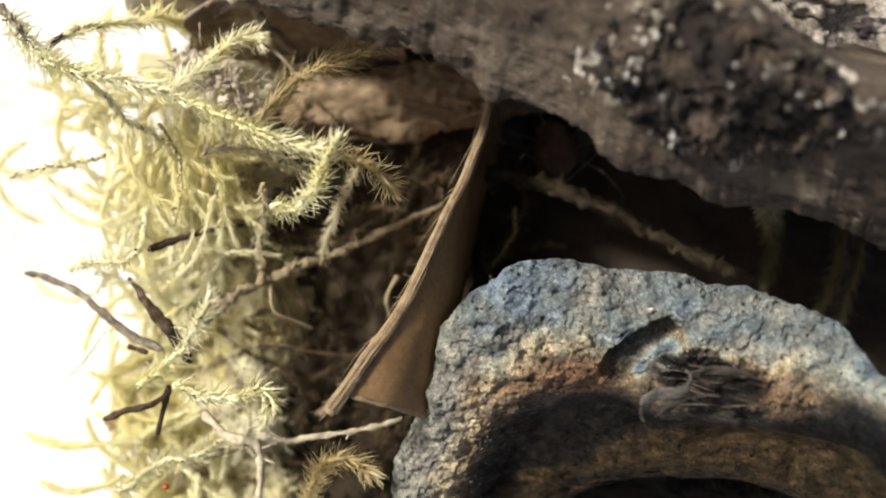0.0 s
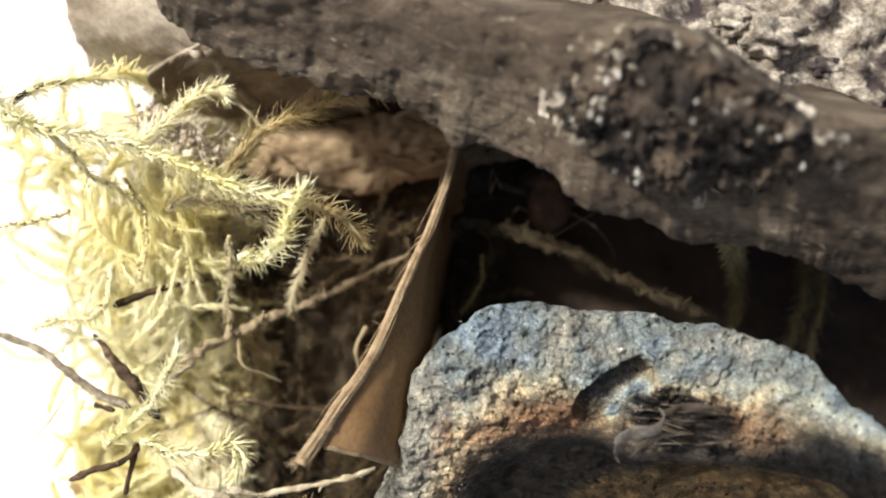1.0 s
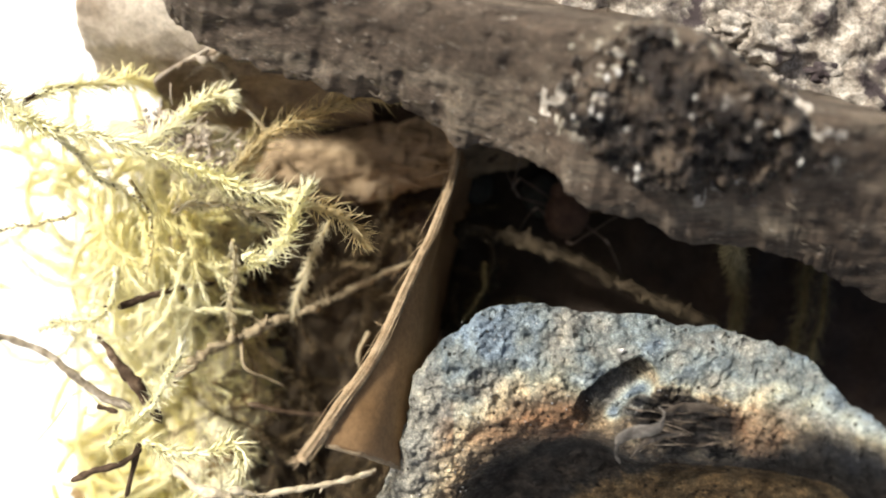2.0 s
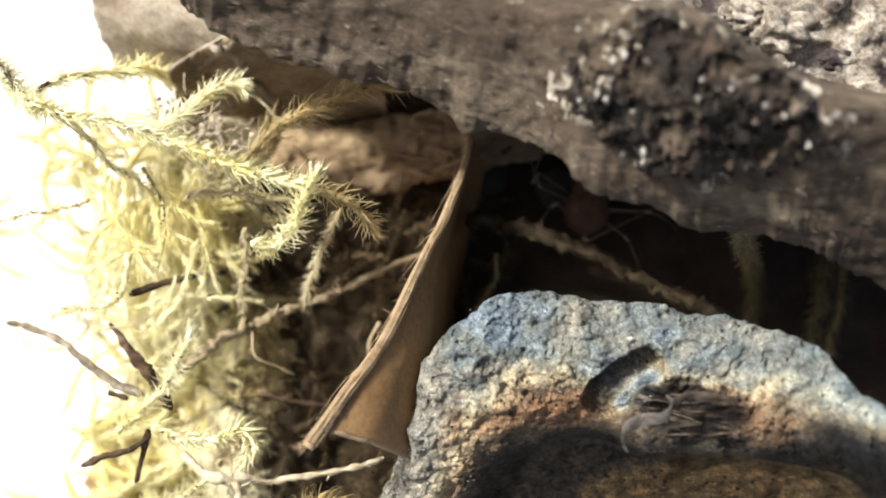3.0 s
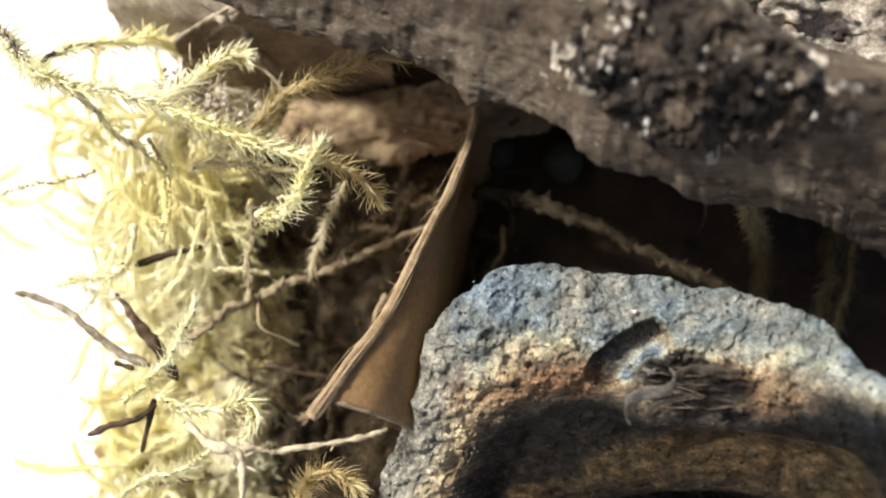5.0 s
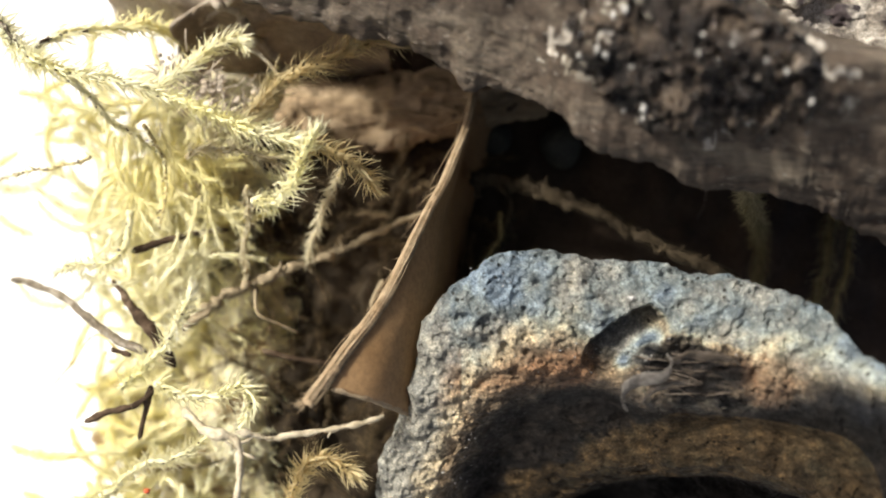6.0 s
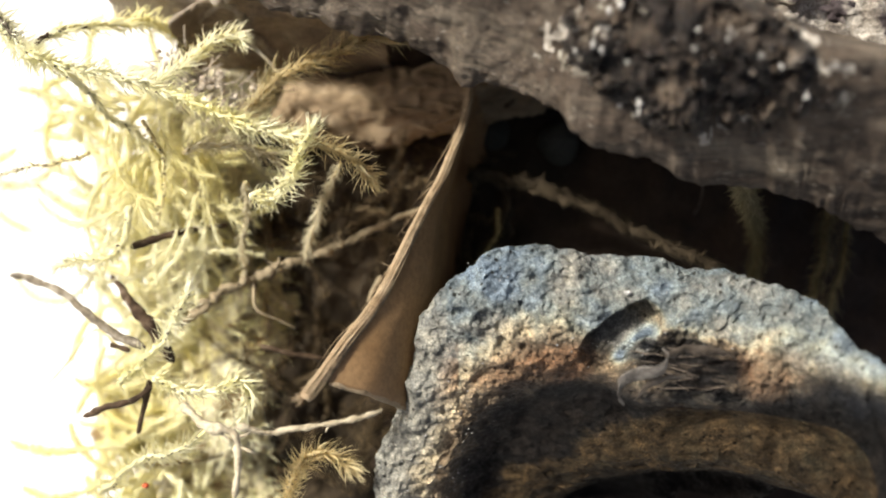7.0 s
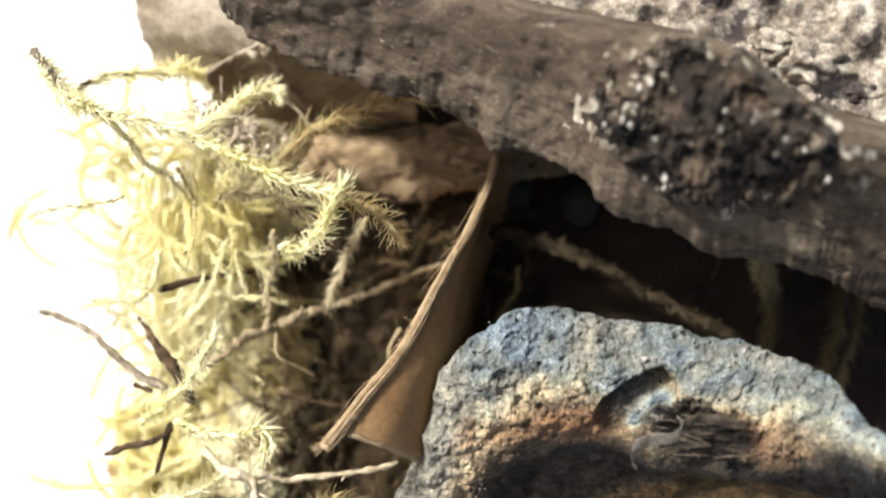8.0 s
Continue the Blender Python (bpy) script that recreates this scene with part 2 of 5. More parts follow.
def rock_material():
    """Bands from the outside in: blue-grey pumice, cream, rust, near-black, brown ringed core."""
    m, n, l = nodes_of("banded_rock")
    b = n["Principled BSDF"]

    def attribute(name):
        a = n.new("ShaderNodeAttribute")
        a.attribute_name = name
        return a.outputs["Fac"]

    def math_node(kind, a, k):
        x = n.new("ShaderNodeMath")
        x.operation = kind
        l.new(a, x.inputs[0])
        if isinstance(k, (int, float)):
            x.inputs[1].default_value = k
        else:
            l.new(k, x.inputs[1])
        return x.outputs[0]

    wob = noise_node(n, l, 0.16, 7, 0.72)
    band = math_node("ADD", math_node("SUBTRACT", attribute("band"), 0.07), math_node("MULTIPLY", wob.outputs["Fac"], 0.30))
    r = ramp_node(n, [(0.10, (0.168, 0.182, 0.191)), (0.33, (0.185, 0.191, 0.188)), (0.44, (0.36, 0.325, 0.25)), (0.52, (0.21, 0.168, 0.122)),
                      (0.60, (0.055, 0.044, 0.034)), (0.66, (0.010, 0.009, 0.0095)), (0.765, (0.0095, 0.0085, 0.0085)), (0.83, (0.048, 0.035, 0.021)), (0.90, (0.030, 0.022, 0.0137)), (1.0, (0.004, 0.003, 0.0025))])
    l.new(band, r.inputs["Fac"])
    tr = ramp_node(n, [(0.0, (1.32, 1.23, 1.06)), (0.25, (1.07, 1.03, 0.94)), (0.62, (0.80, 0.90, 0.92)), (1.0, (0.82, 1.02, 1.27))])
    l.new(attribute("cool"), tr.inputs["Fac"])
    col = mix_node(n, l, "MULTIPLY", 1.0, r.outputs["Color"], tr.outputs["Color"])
    # rust bloom along the inner rim
    spots = noise_node(n, l, 0.5, 6, 0.7)
    bloom = math_node("MULTIPLY", attribute("rust"), math_node("MULTIPLY", spots.outputs["Fac"], 1.9))
    br = ramp_node(n, [(0.15, (0, 0, 0)), (1.0, (0.9, 0.9, 0.9))])
    l.new(bloom, br.inputs["Fac"])
    col = mix_node(n, l, "MIX", br.outputs["Color"], col, (0.20, 0.108, 0.056))
    fine = noise_node(n, l, 1.3, 9, 0.72)
    fr = ramp_node(n, [(0.34, (0.66, 0.63, 0.59)), (0.44, (0.86, 0.85, 0.83)), (0.53, (1.03, 1.03, 1.01)), (0.66, (1.5, 1.48, 1.44))])
    l.new(fine.outputs["Fac"], fr.inputs["Fac"])
    col = mix_node(n, l, "MULTIPLY", 0.9, col, fr.outputs["Color"])
    speck = noise_node(n, l, 4.0, 4, 0.6)
    sr = ramp_node(n, [(0.36, (0.45, 0.44, 0.42)), (0.5, (1.0, 1.0, 1.0)), (0.64, (2.4, 2.3, 2.15))])
    l.new(speck.outputs["Fac"], sr.inputs["Fac"])
    col = mix_node(n, l, "MULTIPLY", 0.5, col, sr.outputs["Color"])
    mott = ramp_node(n, [(0.36, (0.62, 0.62, 0.62)), (0.5, (1.0, 1.0, 1.0)), (0.64, (1.6, 1.57, 1.5))])
    l.new(noise_node(n, l, 0.42, 4, 0.6).outputs["Fac"], mott.inputs["Fac"])
    col = mix_node(n, l, "MULTIPLY", 0.85, col, mott.outputs["Color"])
    # drawn-out grain that runs round the hollow
    cv = n.new("ShaderNodeCombineXYZ")
    l.new(attribute("ring"), cv.inputs[0])
    l.new(attribute("along"), cv.inputs[1])
    rings = n.new("ShaderNodeTexNoise")
    rings.inputs["Scale"].default_value, rings.inputs["Detail"].default_value, rings.inputs["Roughness"].default_value = 1.0, 7.0, 0.72
    l.new(cv.outputs[0], rings.inputs["Vector"])
    rg = ramp_node(n, [(0.34, (0.30, 0.29, 0.28)), (0.5, (0.95, 0.95, 0.95)), (0.66, (1.7, 1.62, 1.5))])
    l.new(rings.outputs["Fac"], rg.inputs["Fac"])
    inside = ramp_node(n, [(0.55, (0, 0, 0)), (0.63, (1, 1, 1))])
    l.new(attribute("band"), inside.inputs["Fac"])
    col = mix_node(n, l, "MULTIPLY", inside.outputs["Color"], col, rg.outputs["Color"])
    # small round pores, the shade in them put into the colour
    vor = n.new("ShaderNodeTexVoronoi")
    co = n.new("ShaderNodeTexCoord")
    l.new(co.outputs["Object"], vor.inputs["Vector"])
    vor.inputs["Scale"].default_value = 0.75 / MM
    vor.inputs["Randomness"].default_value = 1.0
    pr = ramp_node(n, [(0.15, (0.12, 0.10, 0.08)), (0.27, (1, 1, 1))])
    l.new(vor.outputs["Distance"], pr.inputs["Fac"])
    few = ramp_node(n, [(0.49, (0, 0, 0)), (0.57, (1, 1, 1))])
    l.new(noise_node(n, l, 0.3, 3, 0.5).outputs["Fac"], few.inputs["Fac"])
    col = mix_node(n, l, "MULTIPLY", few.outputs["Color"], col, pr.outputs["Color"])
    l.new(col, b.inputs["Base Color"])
    sheen = ramp_node(n, [(0.54, (0.3, 0.3, 0.3)), (0.62, (0.1, 0.1, 0.1))])
    l.new(attribute("band"), sheen.inputs["Fac"])
    l.new(sheen.outputs["Color"], b.inputs["Specular IOR Level"])
    gloss = ramp_node(n, [(0.40, (0.85, 0.85, 0.85)), (0.66, (0.42, 0.42, 0.42))])
    l.new(fine.outputs["Fac"], gloss.inputs["Fac"])
    l.new(gloss.outputs["Color"], b.inputs["Roughness"])
    bp = n.new("ShaderNodeBump")
    bp.inputs["Strength"].default_value = 1.0
    bp.inputs["Distance"].default_value = 0.75 * MM
    comb = n.new("ShaderNodeTexVoronoi")
    comb.feature = "SMOOTH_F1"
    comb.inputs["Smoothness"].default_value = 0.3
    warp = noise_node(n, l, 0.7, 3, 0.6)
    shifted = n.new("ShaderNodeMix")
    shifted.data_type = "VECTOR"
    shifted.inputs[0].default_value = 0.0016
    l.new(co.outputs["Object"], shifted.inputs[4])
    l.new(warp.outputs["Color"], shifted.inputs[5])
    l.new(shifted.outputs[1], comb.inputs["Vector"])
    comb.inputs["Scale"].default_value = 1.25 / MM
    outside = ramp_node(n, [(0.52, (1, 1, 1)), (0.62, (0.12, 0.12, 0.12))])
    l.new(attribute("band"), outside.inputs["Fac"])
    cells = math_node("MULTIPLY", math_node("MULTIPLY", comb.outputs["Distance"], 0.55), outside.outputs["Color"])
    relief = math_node("ADD", math_node("ADD", math_node("MULTIPLY", fine.outputs["Fac"], 0.7), cells), math_node("MULTIPLY", rings.outputs["Fac"], math_node("MULTIPLY", inside.outputs["Color"], 0.8)))
    l.new(math_node("ADD", relief, math_node("MULTIPLY", pr.outputs["Color"], 0.25)), bp.inputs["Height"])
    l.new(bp.outputs["Normal"], b.inputs["Normal"])
    return m


ROCK = rock_material()


# ---- shape helpers ----
def spline(pts, n):
    """n points along a smooth curve through pts."""
    pts = [Vector(p) for p in pts]
    out, last = [], len(pts) - 1
    for i in range(n):
        f = i * last / (n - 1)
        k = min(int(f), last - 1)
        t = f - k
        p1, p2 = pts[k], pts[k + 1]
        p0 = pts[k - 1] if k else p1 * 2 - p2
        p3 = pts[k + 2] if k + 2 <= last else p2 * 2 - p1
        out.append(0.5 * (2 * p1 + (p2 - p0) * t + (2 * p0 - 5 * p1 + 4 * p2 - p3) * t * t + (3 * p1 - p0 - 3 * p2 + p3) * t ** 3))
    return out


def length(pts):
    return sum((Vector(b) - Vector(a)).length for a, b in zip(pts, pts[1:]))


def frames(pts):
    """Tangent, side and up at each point of a curve."""
    res, side = [], None
    for i, p in enumerate(pts):
        t = (pts[min(i + 1, len(pts) - 1)] - pts[max(i - 1, 0)])
        t = t.normalized() if t.length > 1e-9 else Vector((1, 0, 0))
        if side is None:
            side = t.cross(Vector((0, 0, 1)) if abs(t.z) < 0.9 else Vector((1, 0, 0)))
        side = (side - t * side.dot(t)).normalized()
        res.append((t, side, t.cross(side)))
    return res


def tube(pts, radius, sides=8, rough=0.0, freq=1.0, seed=0.0):
    """Tube along pts; radius: number or function of 0..1. Returns verts, faces."""
    verts, faces = [], []
    fr = frames(pts)
    n = len(pts)
    for i, p in enumerate(pts):
        r = radius(i / (n - 1)) if callable(radius) else radius
        _, s, u = fr[i]
        for k in range(sides):
            a = math.tau * k / sides
            d = s * math.cos(a) + u * math.sin(a)
            q = p + d * r
            if rough:
                q += d * r * rough * noise.noise(q * freq + Vector((seed, 0, 0)))
            verts.append(q)
    for i in range(n - 1):
        for k in range(sides):
            a, b = i * sides + k, i * sides + (k + 1) % sides
            faces.append((a, b, b + sides, a + sides))
    faces.append(tuple(range(sides - 1, -1, -1)))
    faces.append(tuple(range((n - 1) * sides, n * sides)))
    return verts, faces


def joined(pieces):
    verts, faces = [], []
    for v, f in pieces:
        o = len(verts)
        verts += v
        faces += [tuple(i + o for i in q) for q in f]
    return verts, faces


def sheet(rows, closed=False):
    """Quads over rows of points."""
    w = len(rows[0])
    verts = [p for r in rows for p in r]
    faces = []
    for i in range(len(rows) - 1):
        for j in range(w if closed else w - 1):
            k = (j + 1) % w
            faces.append((i * w + j, i * w + k, (i + 1) * w + k, (i + 1) * w + j))
    return verts, faces


def mesh_of(name, shape, smooth=True):
    me = bpy.data.meshes.new(name)
    me.from_pydata([tuple(c * MM for c in v) for v in shape[0]], [], shape[1])
    if smooth:
        me.polygons.foreach_set("use_smooth", [True] * len(me.polygons))
    me.update()
    return me


def part(name, shape, material, parent, label="", smooth=True):
    me = mesh_of(name, shape, smooth)
    me.materials.append(material)
    ob = new(name, me)
    ob.parent = parent
    if label:
        ob["label"] = label
    return ob


def thing(name, label, category, group="", kind="", shape=None, material=None, smooth=True):
    if shape is None:
        ob = new(name)
        ob.empty_display_size = 0.005
    else:
        me = mesh_of(name, shape, smooth)
        me.materials.append(material)
        ob = new(name, me)
    return tagged(ob, label, category, group, kind)


def lump(c, r, seed, rough=0.35, sub=1, freq=0.9, squash=(1, 1, 1), turn=None):
    """An uneven clod about c. Returns verts, faces."""
    bm = bmesh.new()
    bmesh.ops.create_icosphere(bm, subdivisions=sub, radius=1.0)
    m = turn or Matrix.Identity(3)
    verts = []
    for v in bm.verts:
        k = 1 + rough * 2 * noise.noise(v.co * freq + Vector((seed * 7.31, seed * 3.7, seed)))
        verts.append(Vector(c) + m @ Vector((v.co.x * squash[0], v.co.y * squash[1], v.co.z * squash[2])) * (r * k))
    faces = [tuple(x.index for x in f.verts) for f in bm.faces]
    bm.free()
    return verts, faces


def fuzz(p, scale, octaves=4):
    return noise.fractal(Vector(p) * scale, 0.9, 2.1, octaves)


# ---- setting ----
def build_ground():
    rows = []
    radii = [0, 20, 40, 50, 60, 70, 80, 90, 100, 120, 140, 170, 200, 240, 300, 400, 500, 900, 2000, 6000, 20000, 80000, 400000]
    for r in radii:
        row = []
        for k in range(96):
            a = math.tau * k / 96
            x, y = r * math.cos(a), r * math.sin(a)
            dip = min(1.0, max(0.0, (-54 - x) / 24)) * min(1.0, max(0.0, (400 - r) / 200))
            row.append(Vector((x, y, -0.6 + (0.6 * fuzz((x, y, 0), 0.02) if r < 900 else 0) - 30 * dip)))
        rows.append(row)
    thing("ground", "pale ground under the moss and bark", "ground", "", "structure", sheet(rows, True), GROUND)


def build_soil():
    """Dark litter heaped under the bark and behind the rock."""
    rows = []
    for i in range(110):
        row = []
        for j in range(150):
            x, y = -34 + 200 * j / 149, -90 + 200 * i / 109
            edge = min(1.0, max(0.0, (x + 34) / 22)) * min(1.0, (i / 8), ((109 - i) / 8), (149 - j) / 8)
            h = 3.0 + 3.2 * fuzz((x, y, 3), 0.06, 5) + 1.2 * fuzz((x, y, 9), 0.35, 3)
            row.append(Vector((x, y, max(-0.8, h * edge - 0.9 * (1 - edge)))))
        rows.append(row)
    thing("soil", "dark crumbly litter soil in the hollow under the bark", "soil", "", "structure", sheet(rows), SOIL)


build_ground()
build_soil()


# ---- bark ----
def build_bark():
    r = random.Random(3)
    log = thing("bark_log", "grey-brown weathered bark log with a black crusty patch", "log")
    lip = spline([(-38.7, 40.1, 40.5), (-34.9, 34.7, 41.2), (-27.9, 29.9, 42.8), (-19.8, 26.8, 44.2), (-11.1, 24.0, 45.8), (-2.6, 21.5, 47.3), (3.3, 17.1, 48.3), (9.4, 15.8, 51.8), (15.5, 12.2, 56.2),
                  (17.6, 9.0, 57.9), (21.5, 6.9, 57.0), (28.6, 5.3, 55.5), (33.6, 3.3, 54.3), (39.3, 2.9, 53.7), (43.5, 1.8, 53.1), (47.5, 1.0, 53.0), (52.3, -0.6, 51.0), (57.0, -3.0, 49.0), (69.9, -9.5, 46.0)], 480)
    ridge = spline([(-35.0, 42.7, 55.5), (-30.5, 40.4, 56.2), (-23.9, 38.4, 57.0), (-15.9, 36.7, 57.8), (-7.3, 34.7, 60.0), (-1.0, 33.1, 62.2), (5.1, 31.2, 64.5), (10.5, 29.5, 66.0), (15.5, 28.5, 68.0),
                    (19.2, 27.5, 69.6), (22.1, 27.2, 71.0), (26.3, 26.6, 72.5), (30.5, 25.0, 73.6), (34.2, 22.0, 74.5), (38.7, 18.9, 74.2), (43.2, 17.4, 73.8), (47.8, 16.2, 73.5), (53.0, 15.3, 73.2), (64.6, 11.5, 72.8)], 480)
    rows = []
    for i in range(480):
        a, b = lip[i], ridge[i]
        a = a + Vector((-0.3, -0.9, 0)) * (0.55 * fuzz(a, 0.4, 3) + 0.3 * abs(fuzz(a, 1.0, 1)))
        out = Vector((0.37, 0.93, 0))
        foot = Vector((a.x, a.y, -0.5)) + out * 42
        under2 = a + out * 26 + Vector((0, 0, -16))
        under1 = a + out * 7 + Vector((0, 0, -3.0))
        mid = a.lerp(b, 0.45) + Vector((-0.37, -0.93, 0.6)) * 1.2
        flat = Vector((b.x, b.y, 0))
        prof = spline([foot, under2, under1, a, mid, b, flat + out * 4 + Vector((0, 0, b.z - 10)), flat + out * 12 + Vector((0, 0, 36)),
                       flat + out * 30 + Vector((0, 0, 37)), flat + out * 48 + Vector((0, 0, 28)), flat + out * 58 + Vector((0, 0, -0.5))], 180)
        row = []
        for j, p in enumerate(prof):
            n1 = fuzz(p, 0.09, 3) * 1.3 + fuzz((p.x * 0.25 + p.y * 0.09, p.y * 0.9, p.z * 0.5), 0.8, 4) * 0.36
            n2 = fuzz(p, 0.8, 2) * 0.12 + fuzz((p.x * 0.25 + p.y * 0.1, p.y * 1.2 + p.x * 0.5, p.z * 0.4), 1.3, 2) * 0.22 - 0.3 * max(0.0, fuzz(p + Vector((40, 0, 0)), 0.35, 3) - 0.25)
            w = min(1.0, max(0.0, (p.z + 0.5) / 6))
            row.append(p + Vector((-0.25, -0.62, 0.74)) * (n1 + n2) * w)
        rows.append(row)
    body = sheet(rows)
    # close the two ends
    body[1].append(tuple(range(179, -1, -1)))
    body[1].append(tuple(479 * 180 + k for k in range(180)))
    part("body", body, BARK, log)
    # loose slivers and fibres on the face
    for k in range(220):
        i, j = r.randrange(20, 470), r.randrange(58, 98)
        p = rows[i][j] + Vector((-0.1, -0.25, 0.3)) * 0.3
        d = (rows[min(479, i + 6)][j] - rows[i][j]).normalized()
        d = (d + Vector((r.uniform(-.4, .4), r.uniform(-.4, .4), r.uniform(-.2, .3)))).normalized()
        ln, w = r.uniform(0.5, 2.2), r.uniform(0.03, 0.11)
        pts = spline([p, p + d * ln * 0.5 + Vector((0, 0, r.uniform(0, 0.25))), p + d * ln], 7)
        part("sliver", tube(pts, lambda f: w * (math.sin(math.pi * (0.1 + 0.8 * f))) + 0.03, 5, 0.6, 1.2, k), SLIVER if k % 3 else BARK, log)
    # black crust: a swollen granular patch with small glossy clods and pale grains on it
    def swell(x, y, clip=True):
        """Height of the patch over the face, 0 at its edge."""
        q = ((x - C.x) * 0.93 - (y - C.y) * 0.37, (x - C.x) * 0.37 + (y - C.y) * 0.93)
        f = 1 - (q[0] / 14.2) ** 2 - ((q[1] - (0.7 if q[1] > 0 else 0)) / (9.8 if q[1] > 0 else 6.6)) ** 2 + 0.6 * fuzz((x, y, 2), 0.16, 4) + 0.3 * fuzz((x, y, 6), 0.5, 3)
        return max(0.0, f) if clip else f
    C = Vector((29.2, 16.4, 72.3))
    grid = []
    out = Vector((-0.28, -0.55, 0.79))
    for i in range(200, 479):
        row = []
        for j in range(36, 118):
            for g in (0, 0.5):
                p = rows[i][j].lerp(rows[i][j + 1], g)
                f = swell(p.x, p.y)
                if f > 0:
                    w = min(1.0, f * 4)
                    rise = 0.1 + 2.6 * min(1.0, f * 1.8) ** 0.7
                    rise += w * (fuzz(p, 0.25, 3) * 2.2 - 1.6 * max(0.0, fuzz(p + Vector((3, 9, 0)), 0.35, 3)) + 1.2 * (0.5 - noise.voronoi(p * 0.5)[0][0]) + 1.0 * (0.5 - noise.voronoi(p * 1.2)[0][0]) + 0.4 * fuzz(p, 1.6, 3))
                    p = p + out * rise
                else:
                    p = p - out * 1.2
                row.append(p)
        grid.append(row)
    body = sheet(grid)
    keep = [q for q in body[1] if any(swell(body[0][k].x, body[0][k].y) > 0 for k in q)]
    part("crust", (body[0], keep), CRUST, log, "black glossy crumbly crust")
    # paler flaking bark along the crust's edge
    rim = []
    for i in range(180, 470):
        rim.append([rows[i][j] + out * (0.12 + 0.25 * abs(fuzz(rows[i][j], 0.8, 4))) for j in range(36, 118)])
    shape = sheet(rim)

    def flaky(p):
        f = swell(p.x, p.y, False) + 0.5 * fuzz(p, 0.5, 4)
        up = p.x > C.x + 4 and p.y > C.y - 0.4 * (p.x - C.x) + 1
        return (-0.5 if up else -0.22 if p.x > C.x - 7 else -0.55 if p.y > C.y else -0.3) < f < 0.4 and (up or p.x < C.x + 9) and fuzz(p + Vector((2, 7, 3)), 0.7, 4) > -0.06
    part("flaking_bark", (shape[0], [q for q in shape[1] if all(flaky(shape[0][k]) for k in q)]), PALEBARK, log, "whitish flaking bark round the crust")
    # clods, and pale grains that partly stand in for glints on the crust
    clods, grains = [], []
    for k in range(2600):
        row = grid[r.randrange(len(grid))]
        q = row[r.randrange(len(row))]
        if swell(q.x, q.y) < 0.12:
            continue
        s = r.uniform(0.12, 0.36) if r.random() < 0.85 else r.uniform(0.36, 0.75)
        turn = Euler((r.uniform(0, 6), r.uniform(0, 6), r.uniform(0, 6))).to_matrix()
        if r.random() < 0.008:
            grains.append(lump(q + Vector((0, -0.1, 0.15)), s * 0.7, k, 0.45, 1, 1.1, (1, 0.55, 0.8), turn))
        else:
            clods.append(lump(q - out * 0.25 * s, s, k, 0.75, 2, 1.5, (1, r.uniform(0.6, 1), r.uniform(0.6, 1)), turn))
    tagged(part("crumb", joined(clods), CRUMB, log, "small black clods", True), kind="stuff")
    for c, s in (((16.4, 17.9, 67.8), 0.9), ((18.2, 18.5, 69.3), 0.75), ((19.2, 17.9, 69.4), 0.7), ((21.5, 15.9, 73.5), 0.6), ((23.4, 11.6, 70.2), 0.75), ((23.4, 10.6, 69.9), 0.6), ((35.4, 16.2, 76.5), 0.7),
                 ((38.1, 15.2, 75.0), 0.6), ((41.3, 12.1, 73.5), 0.55), ((19.9, 22.1, 70.5), 0.8), ((21.1, 22.8, 70.5), 0.7), ((32.2, 18.2, 75.0), 0.6), ((28.5, 17.2, 75.0), 0.5)):
        part("grain", lump(Vector(c) + Vector((0, 0, 0.3)), s * (0.3 + 0.3 * r.random()), s * 37 + c[0], 0.8, 2, 1.6, (0.8, 1.2, 0.6)), GRAIN, log, "pale grain, in part a painted glint")
    pale = []
    for k in range(14):
        c = Vector(r.choice(((16.9, 18.2, 68.2), (16.7, 16.7, 67.2), (18.9, 20.9, 69.8), (22.3, 23.9, 71.2), (23.5, 24.6, 71.7), (18.2, 19.1, 69.0), (19.8, 21.7, 70.5), (21.0, 23.0, 70.8))))
        q = c + Vector((r.gauss(0, 1.3), r.gauss(0, 1.3), r.uniform(-0.5, 0.2)))
        pale.append(lump(q, r.uniform(0.2, 0.55), k + 50, 0.9, 3, 1.6, (1.5, 1.0, 0.16), Vector((0, 0, 1)).rotation_difference(out).to_matrix()))
    tagged(part("lichen", joined(pale), PALEBARK, log, "whitish flaking bark beside the crust"), kind="stuff")
    tagged(part("grit", joined(grains), GRAIN, log, "pale grains in the crust, in part painted glints", False), kind="stuff")


def build_rotten():
    """Pale crumbling wood behind the ridge."""
    rows = []
    for i in range(110):
        row = []
        for j in range(180):
            x = 4 + 85 * j / 179
            y = 34 - 0.32 * x + 30 * i / 109
            h = 40.5 + 4.5 * math.exp(-i / 16) + 3.0 * fuzz((x, y, 1), 0.10, 3) + 0.7 * fuzz((x, y, 4), 0.4, 4) + 1.6 * (0.45 - noise.voronoi(Vector((x, y, 0)) * 0.24)[0][0]) + 0.3 * fuzz((x, y, 8), 1.6, 3)
            e = min(i, 109 - i, j, 179 - j)
            row.append(Vector((x, y, h if e > 0 else 30)))
        rows.append(row)
    rot = thing("rotten_wood", "pale cream rotten wood with dark blotches behind the bark ridge", "wood")
    part("body", sheet(rows), ROTTEN, rot)
    r = random.Random(11)
    for c, s in (((47.9, 31.1, 43.5), 2.4), ((42.8, 33.4, 43.5), 1.7), ((46.4, 24.3, 49.5), 1.2), ((53.8, 26.0, 48.0), 1.2)):
        part("chunk", lump(c, s * 1.3, r.random() * 40, 0.45, 4, 1.9, (1.3, 0.8, 0.7)), ROTTEN, rot)


build_bark()
build_rotten()


